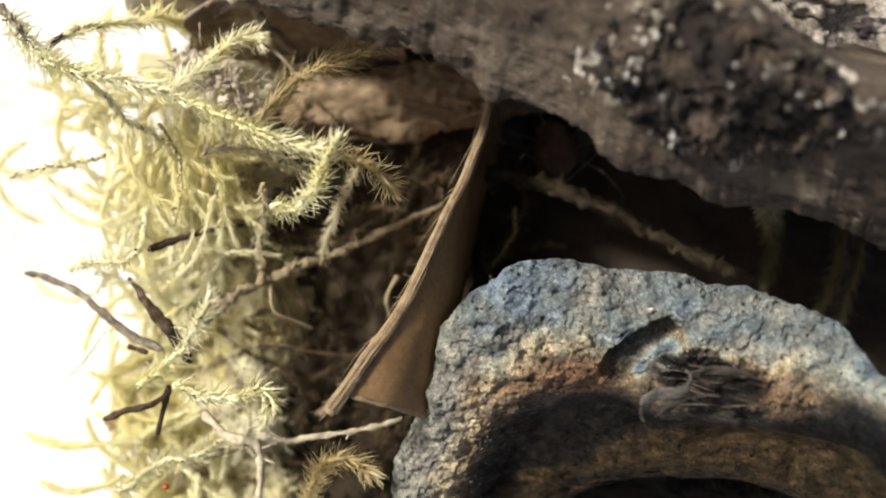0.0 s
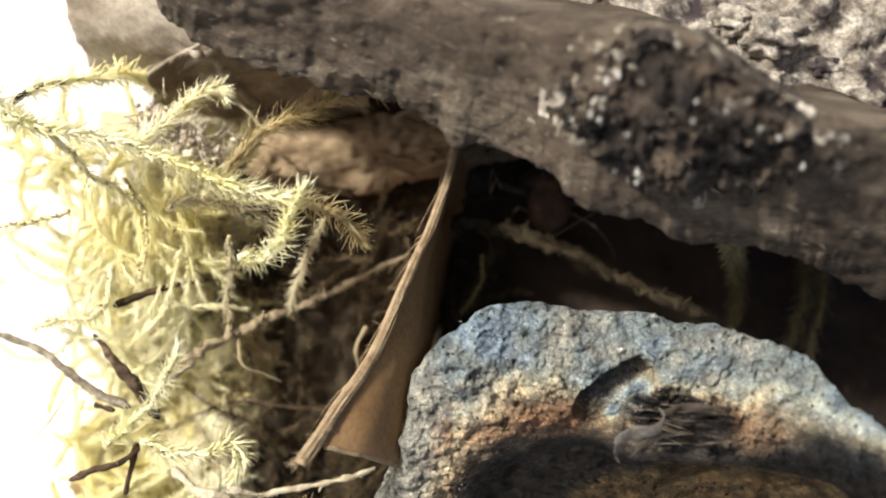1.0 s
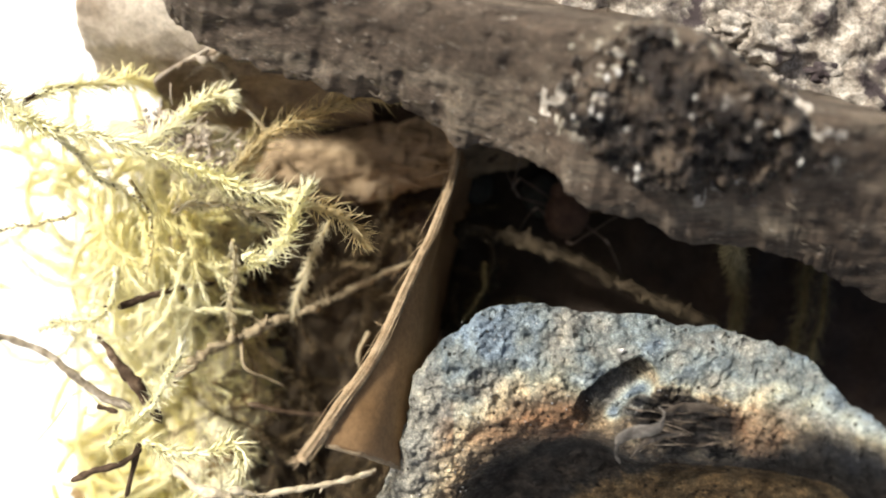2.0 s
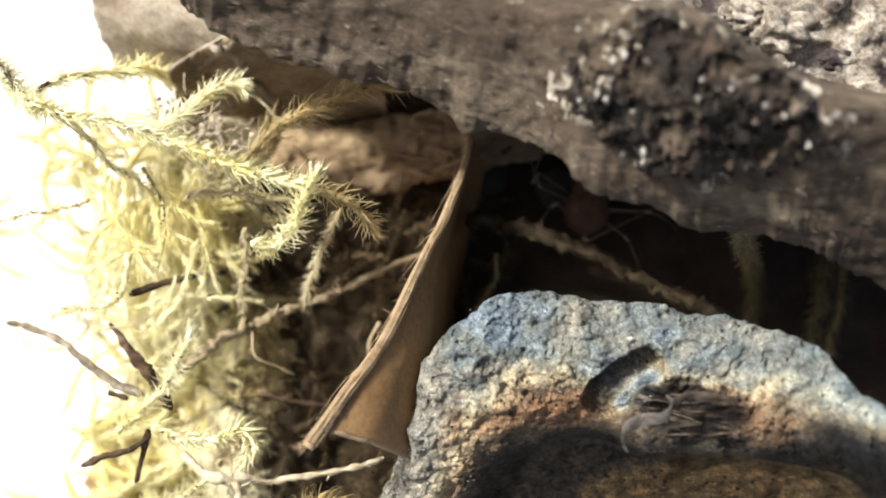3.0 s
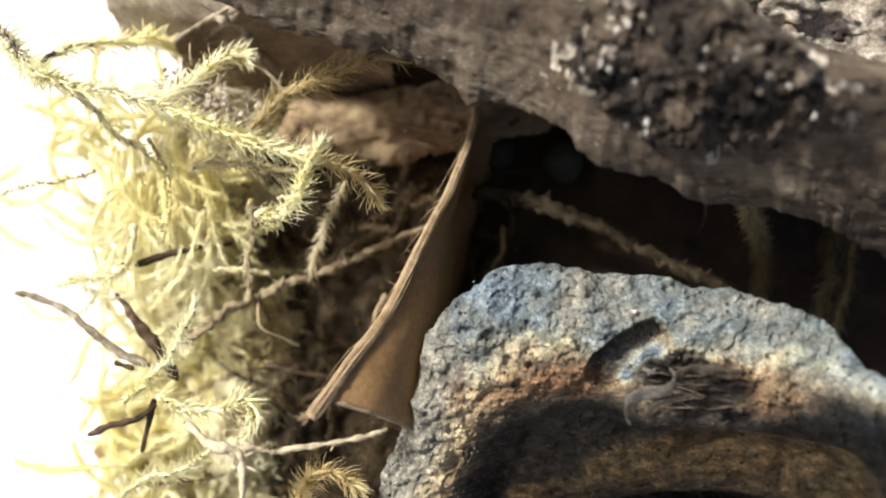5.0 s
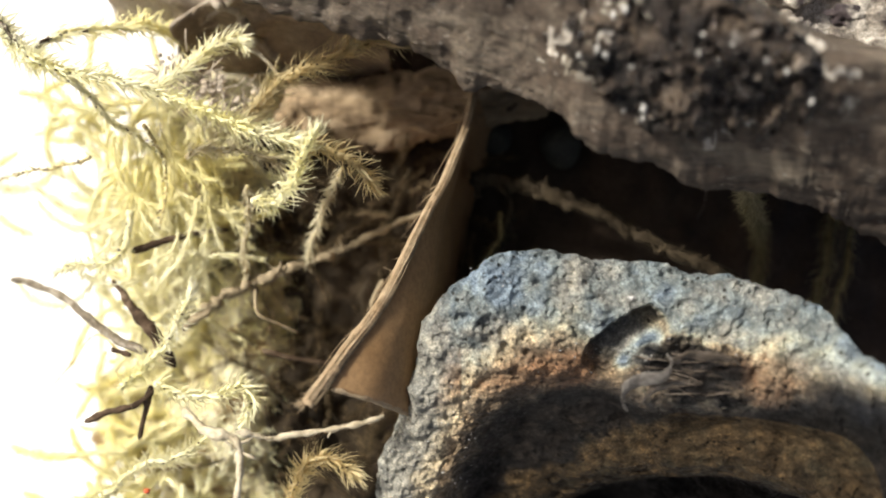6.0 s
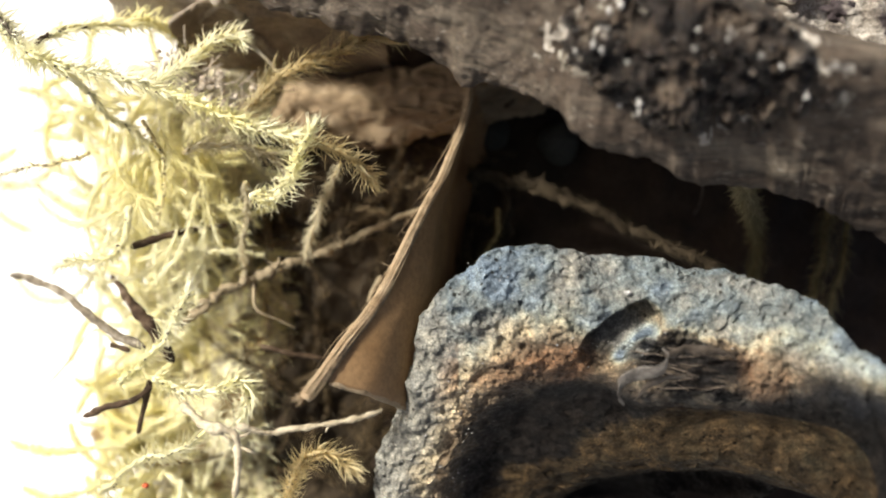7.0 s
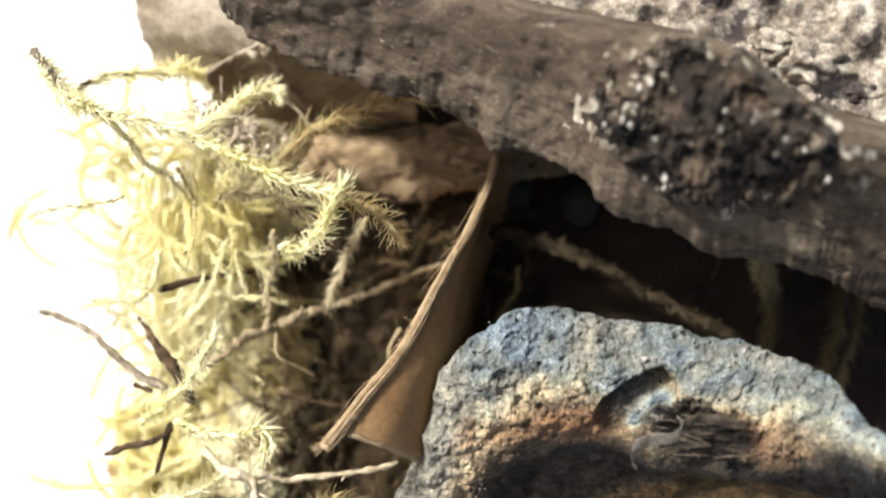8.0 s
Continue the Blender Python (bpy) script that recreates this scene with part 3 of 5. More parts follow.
# ---- banded rock ----
def build_rock():
    rock = thing("rock", "porous blue-grey rock with rusty and black bands round a brown hollow", "rock")
    outline = spline([(-8.1, -55.0, 28.5), (-9.7, -43.5, 33.0), (-8.9, -36.3, 35.2), (-6.2, -30.7, 37.5), (-3.6, -22.1, 42.0), (-2.5, -15.6, 43.5), (1.1, -11.0, 45.0), (5.9, -7.2, 46.2), (9.8, -5.5, 46.5), (16.6, -5.4, 46.5),
                      (22.4, -6.6, 46.5), (31.1, -7.3, 47.3), (38.1, -8.2, 49.5), (40.7, -8.9, 51.0), (43.4, -10.2, 52.5), (46.8, -10.9, 54.0), (49.4, -12.3, 56.2), (50.8, -14.9, 58.5), (52.4, -17.4, 61.5), (54.6, -19.0, 63.8), (57.7, -22.8, 65.2), (60.7, -29.4, 66.0), (62.1, -43.3, 64.5)], 760)
    slot_light = {}
    PORES = ((6.1, -15.1, 1.0), (2.8, -14.4, 0.75), (13.2, -9.8, 0.65), (15.9, -7.8, 0.45), (8.8, -18.1, 0.6), (11.8, -19.0, 0.55), (39.3, -19.7, 0.55), (7.3, -16.6, 0.4), (14.4, -12.2, 0.5), (-0.6, -17.4, 0.45),
             (4.6, -11.9, 0.4), (18.1, -12.9, 0.45), (10.4, -13.0, 0.4), (33.2, -12.8, 0.5), (44.0, -14.5, 0.5), (-2.2, -26.5, 0.5), (0.9, -29.0, 0.4))
    inner = spline([(5.6, -54.5, 30.0), (3.2, -45.1, 33.0), (3.6, -37.6, 36.8), (5.6, -32.3, 40.3), (8.6, -28.4, 43.0), (12.4, -25.6, 45.0), (16.0, -24.1, 46.6), (19.8, -23.4, 47.4), (23.2, -24.2, 48.0), (26.2, -26.1, 48.8),
                    (30.4, -27.1, 50.2), (38.1, -27.1, 52.5), (43.3, -27.4, 54.8), (47.7, -27.8, 57.0), (51.6, -28.6, 60.0), (54.1, -31.1, 61.5), (55.5, -35.3, 61.5), (57.2, -44.8, 60.0)], 760)
    rows = []
    bands, rings = [], []
    for i, o in enumerate(outline):
        nn = inner[i]
        side = Vector((nn.x - o.x, nn.y - o.y, 0))
        # the core's edge is a wide oval
        off = Vector((nn.x - 41.5, nn.y + 53.0, 0))
        way = off * (1 / math.hypot(off.x / 23.5, off.y / 14.8) - 1) / 0.6
        row, brow, rrow = [], [], []
        # outer wall, rim, then the hollow: (where, height, band); 0..1 is the rim, 1..2 the hollow
        prof = [(0.42, -o.z - 0.5, 0.0), (0.28, -o.z * 0.5, 0.0), (0.08, -7.0, 0.0), (0.01, -3.0, 0.0), (0.012, -1.0, 0.02), (0.06, 0.3, 0.06), (0.15, 1.3, 0.12), (0.3, 1.7, 0.2), (0.45, 1.6, 0.28),
                (0.6, 1.2, 0.36), (0.72, 0.6, 0.42), (0.82, -0.3, 0.47), (0.91, -1.6, 0.51), (1.0, -3.6, 0.555), (1.05, -5.2, 0.59), (1.12, -6.6, 0.62), (1.26, -7.4, 0.665), (1.43, -8.4, 0.745), (1.53, -11.0, 0.81), (1.61, -17.0, 0.92), (1.70, -26.0, 1.0), (1.95, -29.0, 1.0)]
        pts = spline(prof, 320)
        for a, dz, band in pts:
            f = min(1.0, max(0.0, a))
            p = Vector((o.x, o.y, 0)) + side * min(a, 1.0) + (way * (a - 1) if a > 1 else Vector((0, 0, 0)))
            zz = o.z * (1 - f) + nn.z * f + dz
            p.z = zz
            top = min(1.0, max(0.0, (zz - 5) / 10))
            pit = noise.voronoi(p * 0.5)[0][0]
            cell = noise.voronoi(p * 0.62 + Vector((3, 8, 1)) + Vector((1, 1, 1)) * 0.5 * noise.noise(p * 0.5))[0][0]
            porous = max(0.0, min(1.0, (0.58 - band) / 0.1))
            ring = max(0.0, min(1.0, (band - 0.56) / 0.1))
            hole = max(0.0, 1 - pit / 0.2) if noise.cell(p * 0.17) > -0.1 else 0.0
            bumps = fuzz(p, 0.14, 3) * 1.0 + porous * (fuzz(p, 0.22, 3) * 1.0 + fuzz(p, 0.5, 3) * 0.55 + (cell - 0.4) * 0.6 + (0.4 - noise.voronoi(p * 0.34 + Vector((5, 2, 0)))[0][0]) * 0.9 + fuzz(p, 1.5, 3) * 0.25 - 1.0 * hole)
            bumps += ring * (0.09 * math.sin(band * 110 + 6 * fuzz(p, 0.12, 3)) + 0.5 * fuzz(p, 0.5, 4) + 0.15 * fuzz(p, 1.5, 2))
            p.z += bumps * top
            p += Vector((-side.x, -side.y, 0)).normalized() * bumps * 0.6 * top * (1 if a < 0.08 else 0)
            # slot bored slantwise into the rim, the light on its far wall painted in
            c = Vector((25.1, -17.6, 54.0))
            d = p - c
            ax, ay = math.cos(radians(42)), math.sin(radians(42))
            s, t = d.x * ax + d.y * ay, -d.x * ay + d.y * ax
            q = (abs(s) / 6.0) ** 2.4 + (abs(t) / (3.3 - 0.08 * s)) ** 2.4 + 0.14 * fuzz(p, 0.5, 3)
            if q < 1.5:
                inside = min(1.0, max(0.0, (1.3 - q) / 0.55))
                inside = inside * inside * (3 - 2 * inside)
                p.z -= inside * bumps * top * 0.7
                p.z -= (3.2 + 0.1 * s) * inside
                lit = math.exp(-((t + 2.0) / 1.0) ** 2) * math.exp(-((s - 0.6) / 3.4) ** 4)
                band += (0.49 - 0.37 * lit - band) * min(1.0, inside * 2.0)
                slot_light[(i, len(row))] = lit * min(1.0, inside * 2) * 1.6
            # single larger pores
            for hx, hy, hr in PORES:
                d4 = math.hypot(p.x - hx, p.y - hy) / hr
                if d4 < 1.25 and a > 0.02:
                    p.z -= 1.3 * hr * max(0.0, 1 - d4 ** 3 * 0.6)
            # brown stain beside the slot, and a shallow dent in it
            q3 = ((p.x - 34.0) / 10.5) ** 2 + ((p.y + 21.0 + 0.1 * (p.x - 34)) / 5.0) ** 2 + 0.5 * fuzz(p, 0.3, 4)
            if q3 < 1 and q > 1.1:
                band += max(0.0, 0.555 + 0.08 * fuzz((p.x * 0.3, p.y * 1.5, 3), 0.9, 4) - band) * min(1.0, 2.5 * (1 - q3))
            d2 = p - Vector((33.0, -20.5, 55.5))
            q2 = (d2.x / 8.0) ** 2 + ((d2.y + 0.12 * d2.x) / 3.2) ** 2
            if q2 < 1:
                p.z -= 1.6 * (1 - q2)
                band += max(0.0, 0.575 + 0.16 * fuzz((p.x * 0.3, p.y * 1.5, 0), 0.9, 4) - band) * min(1.0, 1.8 * (1 - q2))
            # tan patch beyond the stain
            band += (0.37 - band) * 0.85 * math.exp(-((p.x - 44.0) ** 2 + (p.y + 20.5) ** 2) / 13.0) if a < 1 else 0.0
            # shade at the far end, put into the band colour as near-black
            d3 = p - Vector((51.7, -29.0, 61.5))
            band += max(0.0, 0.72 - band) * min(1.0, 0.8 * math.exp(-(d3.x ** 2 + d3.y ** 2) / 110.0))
            # inside the rim the bands follow the oval: near-black, brown rings, black core
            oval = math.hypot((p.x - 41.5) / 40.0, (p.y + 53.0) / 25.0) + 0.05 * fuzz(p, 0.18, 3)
            # near-black band: broad at the near end, fading out along the far side
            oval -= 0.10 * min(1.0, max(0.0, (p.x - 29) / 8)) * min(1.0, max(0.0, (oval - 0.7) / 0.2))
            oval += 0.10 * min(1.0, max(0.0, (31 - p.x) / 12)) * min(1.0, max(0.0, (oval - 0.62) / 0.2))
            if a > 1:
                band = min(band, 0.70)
                # the core is painted black, the deep hole's shade in its colour
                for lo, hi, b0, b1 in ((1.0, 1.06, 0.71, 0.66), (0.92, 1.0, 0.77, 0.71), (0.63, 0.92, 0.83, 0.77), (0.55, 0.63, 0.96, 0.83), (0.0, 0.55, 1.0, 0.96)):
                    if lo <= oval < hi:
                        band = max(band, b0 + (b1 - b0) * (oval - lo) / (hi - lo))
            rrow.append(oval * 50 if a > 1 else band * 70)
            row.append(p)
            brow.append(band)
        rows.append(row)
        bands.append(brow)
        rings.append(rrow)
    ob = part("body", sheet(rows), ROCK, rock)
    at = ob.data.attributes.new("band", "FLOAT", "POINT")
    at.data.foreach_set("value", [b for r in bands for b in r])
    at = ob.data.attributes.new("ring", "FLOAT", "POINT")
    at.data.foreach_set("value", [b for r in rings for b in r])
    at = ob.data.attributes.new("along", "FLOAT", "POINT")
    at.data.foreach_set("value", [i * 0.037 for i, r in enumerate(rows) for p in r])
    # cool mineral stain in three places, and the light painted on the slot's wall
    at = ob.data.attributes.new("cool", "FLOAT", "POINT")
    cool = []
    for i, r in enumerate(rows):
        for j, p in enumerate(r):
            c = 0.45 * fuzz(p, 0.25, 4) + 0.27 + slot_light.get((i, j), 0.0)
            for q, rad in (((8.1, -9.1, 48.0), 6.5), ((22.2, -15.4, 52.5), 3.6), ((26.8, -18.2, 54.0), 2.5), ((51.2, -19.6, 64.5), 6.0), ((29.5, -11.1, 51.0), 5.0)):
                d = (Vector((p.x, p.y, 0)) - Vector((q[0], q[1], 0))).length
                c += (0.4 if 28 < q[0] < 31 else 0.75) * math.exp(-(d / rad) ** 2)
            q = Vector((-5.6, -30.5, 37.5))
            # warmer near flank; shade of the far shoulder put into the tint
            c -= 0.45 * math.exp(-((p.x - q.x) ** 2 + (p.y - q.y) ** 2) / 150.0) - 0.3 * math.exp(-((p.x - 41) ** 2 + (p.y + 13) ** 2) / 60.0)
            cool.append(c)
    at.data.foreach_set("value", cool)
    at = ob.data.attributes.new("rust", "FLOAT", "POINT")
    rust = []
    for r, br in zip(rows, bands):
        for p, b in zip(r, br):
            c = 0.0
            for q, rad in (((0.1, -22.3, 42.0), 4.6), ((-3.6, -25.0, 39.0), 4.4), ((5.9, -20.6, 45.0), 4.4), ((12.8, -19.8, 46.5), 4.2), ((18.5, -20.8, 48.0), 3.0), ((42.8, -21.0, 55.5), 4.6)):
                c += (0.6 if q[0] > 35 else 1.0) * math.exp(-((p.x - q[0]) ** 2 + (p.y - q[1]) ** 2) / rad ** 2)
            rust.append(min(1.0, c) * max(0.0, 1 - (abs(b - 0.51) / (0.17 if p.x > 3 or b > 0.51 else 0.34)) ** 2))
    at.data.foreach_set("value", rust)
    # thin horny layers peeling at the slot's lower end, one of them curled up
    for pts, wide, tone in (([(24.0, -24.5, 53.7), (23.5, -22.0, 55.2), (25.6, -20.5, 56.2), (28.2, -20.1, 57.0), (29.4, -18.7, 57.6), (28.8, -17.8, 57.0)], 1.7, PALEFLAKE),
                            ([(29.4, -18.7, 55.5), (32.3, -17.7, 55.5), (35.9, -18.0, 55.5), (38.5, -19.4, 55.2)], 1.3, FLAKE),
                            ([(26.1, -25.2, 51.8), (27.3, -22.6, 54.8), (30.5, -21.5, 55.2), (33.8, -21.8, 55.1)], 0.9, FLAKE),
                            ([(24.7, -25.8, 52.2), (23.5, -23.9, 54.3), (23.8, -22.6, 55.1), (24.9, -22.3, 54.8)], 0.8, PALEFLAKE)):
        c = spline(pts, 46)
        strip = []
        for i, p in enumerate(c):
            f = i / 45
            w = wide * (math.sin(math.pi * min(0.97, f + 0.1)) ** 0.6 + 0.25 * fuzz(p, 0.7))
            strip.append([p + Vector((0.25, -1, 0)) * w * (k / 9) + Vector((0, 0, 0.2 * math.sin(k / 9 * 3) - 0.9 * (k / 9) + 0.3 * fuzz(p + Vector((0, -w * k / 9, 0)), 0.6, 4))) for k in range(10)])
        fl = part("flake", sheet(strip), tone, rock, "thin translucent horny flake")
        so = fl.modifiers.new("thickness", "SOLIDIFY")
        so.thickness = 0.15 * MM

    # height of the stone under a place
    top_at = {}
    for r in rows:
        for p in r:
            key = (round(p.x * 1.5), round(p.y * 1.5))
            if p.z > top_at.get(key, -99):
                top_at[key] = p.z

    def lie(x, y, up):
        return Vector((x, y, top_at.get((round(x * 1.5), round(y * 1.5)), 50.0) + up))
    rr = random.Random(44)
    for k in range(13):
        x, y = rr.uniform(25.5, 35.5), rr.uniform(-24.2, -18.9)
        ln = rr.uniform(2.0, 5.5)
        tilt = rr.uniform(-0.28, 0.12)
        pts = [lie(x + ln * f, y + ln * f * tilt + 0.25 * math.sin(3 * f + k), 0.05 + 0.25 * rr.random()) for f in (0, 0.33, 0.66, 1.0)]
        fat = rr.uniform(0.05, 0.17)
        part("fibre", tube(spline(pts, 14), lambda f: fat * math.sin(math.pi * (0.08 + 0.86 * f)) + 0.03, 6, 0.9, 1.3, k), FLAKE, rock)
    # pale crystals put in where the stone sparkles, as painted glints
    glints = []
    for k in range(260):
        u = rr.random()
        if u < 0.45:
            x, y = rr.uniform(-7, 5), rr.uniform(-45, -24)
        else:
            x, y = rr.uniform(-2, 50), rr.uniform(-22, -7)
        if (round(x * 1.5), round(y * 1.5)) not in top_at:
            continue
        glints.append(lump(lie(x, y, -0.02), rr.uniform(0.05, 0.14), k, 0.5, 1, 1.2, (1, rr.uniform(0.5, 1), 0.7), Euler((rr.uniform(0, 6), rr.uniform(0, 6), 0)).to_matrix()))
    glints.append(lump(lie(25.6, -11.4, 0.05), 0.42, 7, 0.4, 2, 1.2, (1.3, 0.7, 0.6)))
    tagged(part("crystal", joined(glints), GLINT, rock, "tiny glassy pale crystals that stand in for sparkle", False), kind="stuff")


build_rock()


# ---- dry leaf standing on edge ----
def build_leaf():
    leaf = thing("dry_leaf", "brown dry leaf blade standing on edge with a frayed fibrous rim", "leaf")
    rim = spline([(5.3, 23.3, 22.5), (4.9, 18.1, 25.2), (3.8, 13.0, 27.8), (2.1, 8.4, 30.0), (0.3, 4.0, 32.2), (-1.5, 0.7, 34.8), (-2.9, -2.3, 37.5), (-4.3, -5.2, 39.0), (-5.8, -8.5, 41.2), (-7.6, -12.0, 43.1), (-9.8, -15.3, 45.3), (-12.4, -18.6, 47.6), (-14.9, -22.2, 49.5), (-17.5, -25.6, 50.4)], 90)
    # the blade slopes from the rim to a fold, beyond which it drops away
    fold = spline([(5.6, 19.3, 13), (3.9, 13.0, 16), (2.2, 6.4, 20), (0.4, 0.1, 24), (-0.3, -5.1, 27), (-0.7, -9.3, 29.5), (-1.3, -13.4, 32), (-2.6, -17.3, 34.5), (-3.5, -21.2, 36.8), (-4.3, -25.0, 38.6), (-5.0, -28.6, 40)], 90)
    rows = []
    for i, b in enumerate(fold):
        f = i / 89
        a = rim[i * 84 // 89]
        drop = b.z - 1.5 if f < 0.55 else (b.z - 1.5) * (1 - 0.75 * (f - 0.55) / 0.45)
        sag = Vector((0.5, 0.2, 0.8)) * (0.3 + 1.5 * f)
        prof = [a, a.lerp(b, 0.5) + sag, b, b + Vector((2.0 - f, -0.3, -0.35 * drop)), b + Vector((5.5 - 4.0 * f, -0.8, -drop))]
        rows.append([p + Vector((1, 0.3, 0.4)) * 0.35 * fuzz(p, 0.12, 4) for p in spline(prof, 40)])
    bl = part("blade", sheet(rows), LEAF, leaf, "smooth brown leaf blade")
    so = bl.modifiers.new("thickness", "SOLIDIFY")
    so.thickness = 0.35 * MM
    # rolled hem along the lower end
    hem = spline([rows[-1][k] for k in range(2, 21)], 40)
    part("hem", tube(hem, lambda f: 0.42, 8, 0.4, 0.9), FIBRE, leaf, "rolled lighter hem")
    # rim of many parallel fibres
    r = random.Random(5)
    fibres = []
    fr = frames(rim)
    fibres.append(tube(rim, lambda f: 0.45 + 0.42 * f, 10, 0.5, 0.7))
    for k in range(190):
        turn, ph = r.uniform(0, math.tau), r.uniform(0, 6)
        ox, oy = math.cos(turn) * r.uniform(0.84, 1.06), math.sin(turn) * r.uniform(0.84, 1.06)
        s0, s1 = (0, 90) if r.random() < 0.6 else sorted((r.randrange(0, 60), r.randrange(30, 91)))
        if s1 - s0 < 14:
            s0, s1 = 0, 90
        pts = []
        for i in range(s0, s1, 2):
            f = i / 89
            wide = 0.45 + 0.42 * f
            t, s, u = fr[i]
            pts.append(rim[i] + s * (ox * wide + 0.06 * math.sin(i * 0.21 + ph)) + u * (oy * wide + 0.06 * math.cos(i * 0.17 + ph)))
        fat = r.uniform(0.04, 0.10)
        fibres.append(tube(pts, lambda f: fat, 5, 0.8, 1.8, k))
    tagged(part("fibrous_rim", joined(fibres), FIBRE, leaf, "tan fibrous torn rim"), kind="stuff")
    for k in range(9):
        i = r.randrange(8, 76)
        t, s, u = fr[i]
        p = rim[i] + s * 0.5 + Vector((0, 0, r.uniform(-0.3, 0.4)))
        q = rim[min(89, i + r.randrange(6, 20))] + s * r.uniform(0.7, 1.9) + Vector((0, 0, r.uniform(-0.8, 0.5)))
        part("peeling_fibre", tube(spline([p, p.lerp(q, 0.5) + s * r.uniform(0, 0.6), q], 9), lambda f: 0.08 * (1.2 - f), 5), FIBRE, leaf)
    for k in range(46):
        i = r.choice([89, 89, 88, 88, 88, 87, 86, 84, 80, 60, 50, 45, 70, 35, 28, 55])
        p = rim[i] + Vector((r.uniform(-0.6, 0.6), r.uniform(-0.6, 0.6), 0.2))
        t, s, u = fr[i]
        d = (t * r.uniform(0.2, 1.0) + Vector((-1, r.uniform(-0.8, 0.8), r.uniform(-0.3, 0.5)))).normalized()
        ln = r.uniform(0.8, 2.6)
        bend = Vector((r.uniform(-1, 1), r.uniform(-1, 1), r.uniform(-1, 1))) * 0.6
        part("loose_fibre", tube(spline([p, p + d * ln * 0.5 + bend * 0.4, p + d * ln], 8), lambda f: 0.09 * (1.2 - f), 4), FIBRE, leaf)


build_leaf()


# ---- moss and stems ----
def leaflet(base, d, curl, ln, wd, side):
    """A narrow pointed blade, widest near its base, hooking over towards its tip."""
    verts, faces = [], []
    p = base.copy()
    for k, w in enumerate((0.9, 1.0, 0.78, 0.46)):
        s = side * wd * 0.5 * w
        verts += [p - s, p + s]
        dd = (d + curl * (k / 3.0) ** 1.1 * 1.9).normalized()
        p = p + dd * ln * 0.27
        if k:
            n = 2 * k
            faces.append((n - 2, n - 1, n + 1, n))
    verts.append(p)
    faces.append((6, 7, 8))
    return verts, faces


def foliage(pts, r, ln, per_mm, wd=0.36, spread=0.9, start=0.0, end=1.0, arch=0.0, ragged=False):
    """Leaves set spirally round a stem, or ragged. arch: how far they all bow to one side."""
    total = length(pts)
    n = max(4, int(total * per_mm * (end - start)))
    fr = frames(pts)
    b = r.uniform(0, math.tau)
    bow = Vector((math.cos(b), math.sin(b), -0.3))
    out = []
    for i in range(n):
        f = start + (end - start) * (i + r.random()) / n
        g = f * (len(pts) - 1)
        k = min(int(g), len(pts) - 2)
        p = pts[k].lerp(pts[k + 1], g - k)
        t, s, u = fr[k]
        a = r.uniform(0, math.tau) if ragged else i * 2.39996 + r.uniform(-0.4, 0.4)
        rad = s * math.cos(a) + u * math.sin(a)
        near_tip = max(0.0, (f - 0.85) / 0.15)
        sp = spread * (1 - 0.65 * near_tip) * r.uniform(0.75, 1.2)
        d = (t * math.cos(sp) + rad * math.sin(sp)).normalized()
        loose = Vector((r.uniform(-.5, .5), r.uniform(-.5, .5), r.uniform(-.5, .5)))
        if arch:
            curl = bow * arch * 0.6 * r.uniform(-0.3, 0.9) + t * r.uniform(0.15, 1.15) + Vector((0, 0, -0.15)) + loose
        else:
            curl = rad * r.uniform(-0.2, 0.6) + t * r.choice((-1.0, 0.9, 1.1)) * r.uniform(0.3, 1.0) + loose
        out.append(leaflet(p + rad * 0.18, d, curl, ln * r.uniform(0.7, 1.2) * (1 - 0.3 * near_tip), wd * r.uniform(0.7, 1.15), t.cross(rad).normalized()))
    return joined(out)


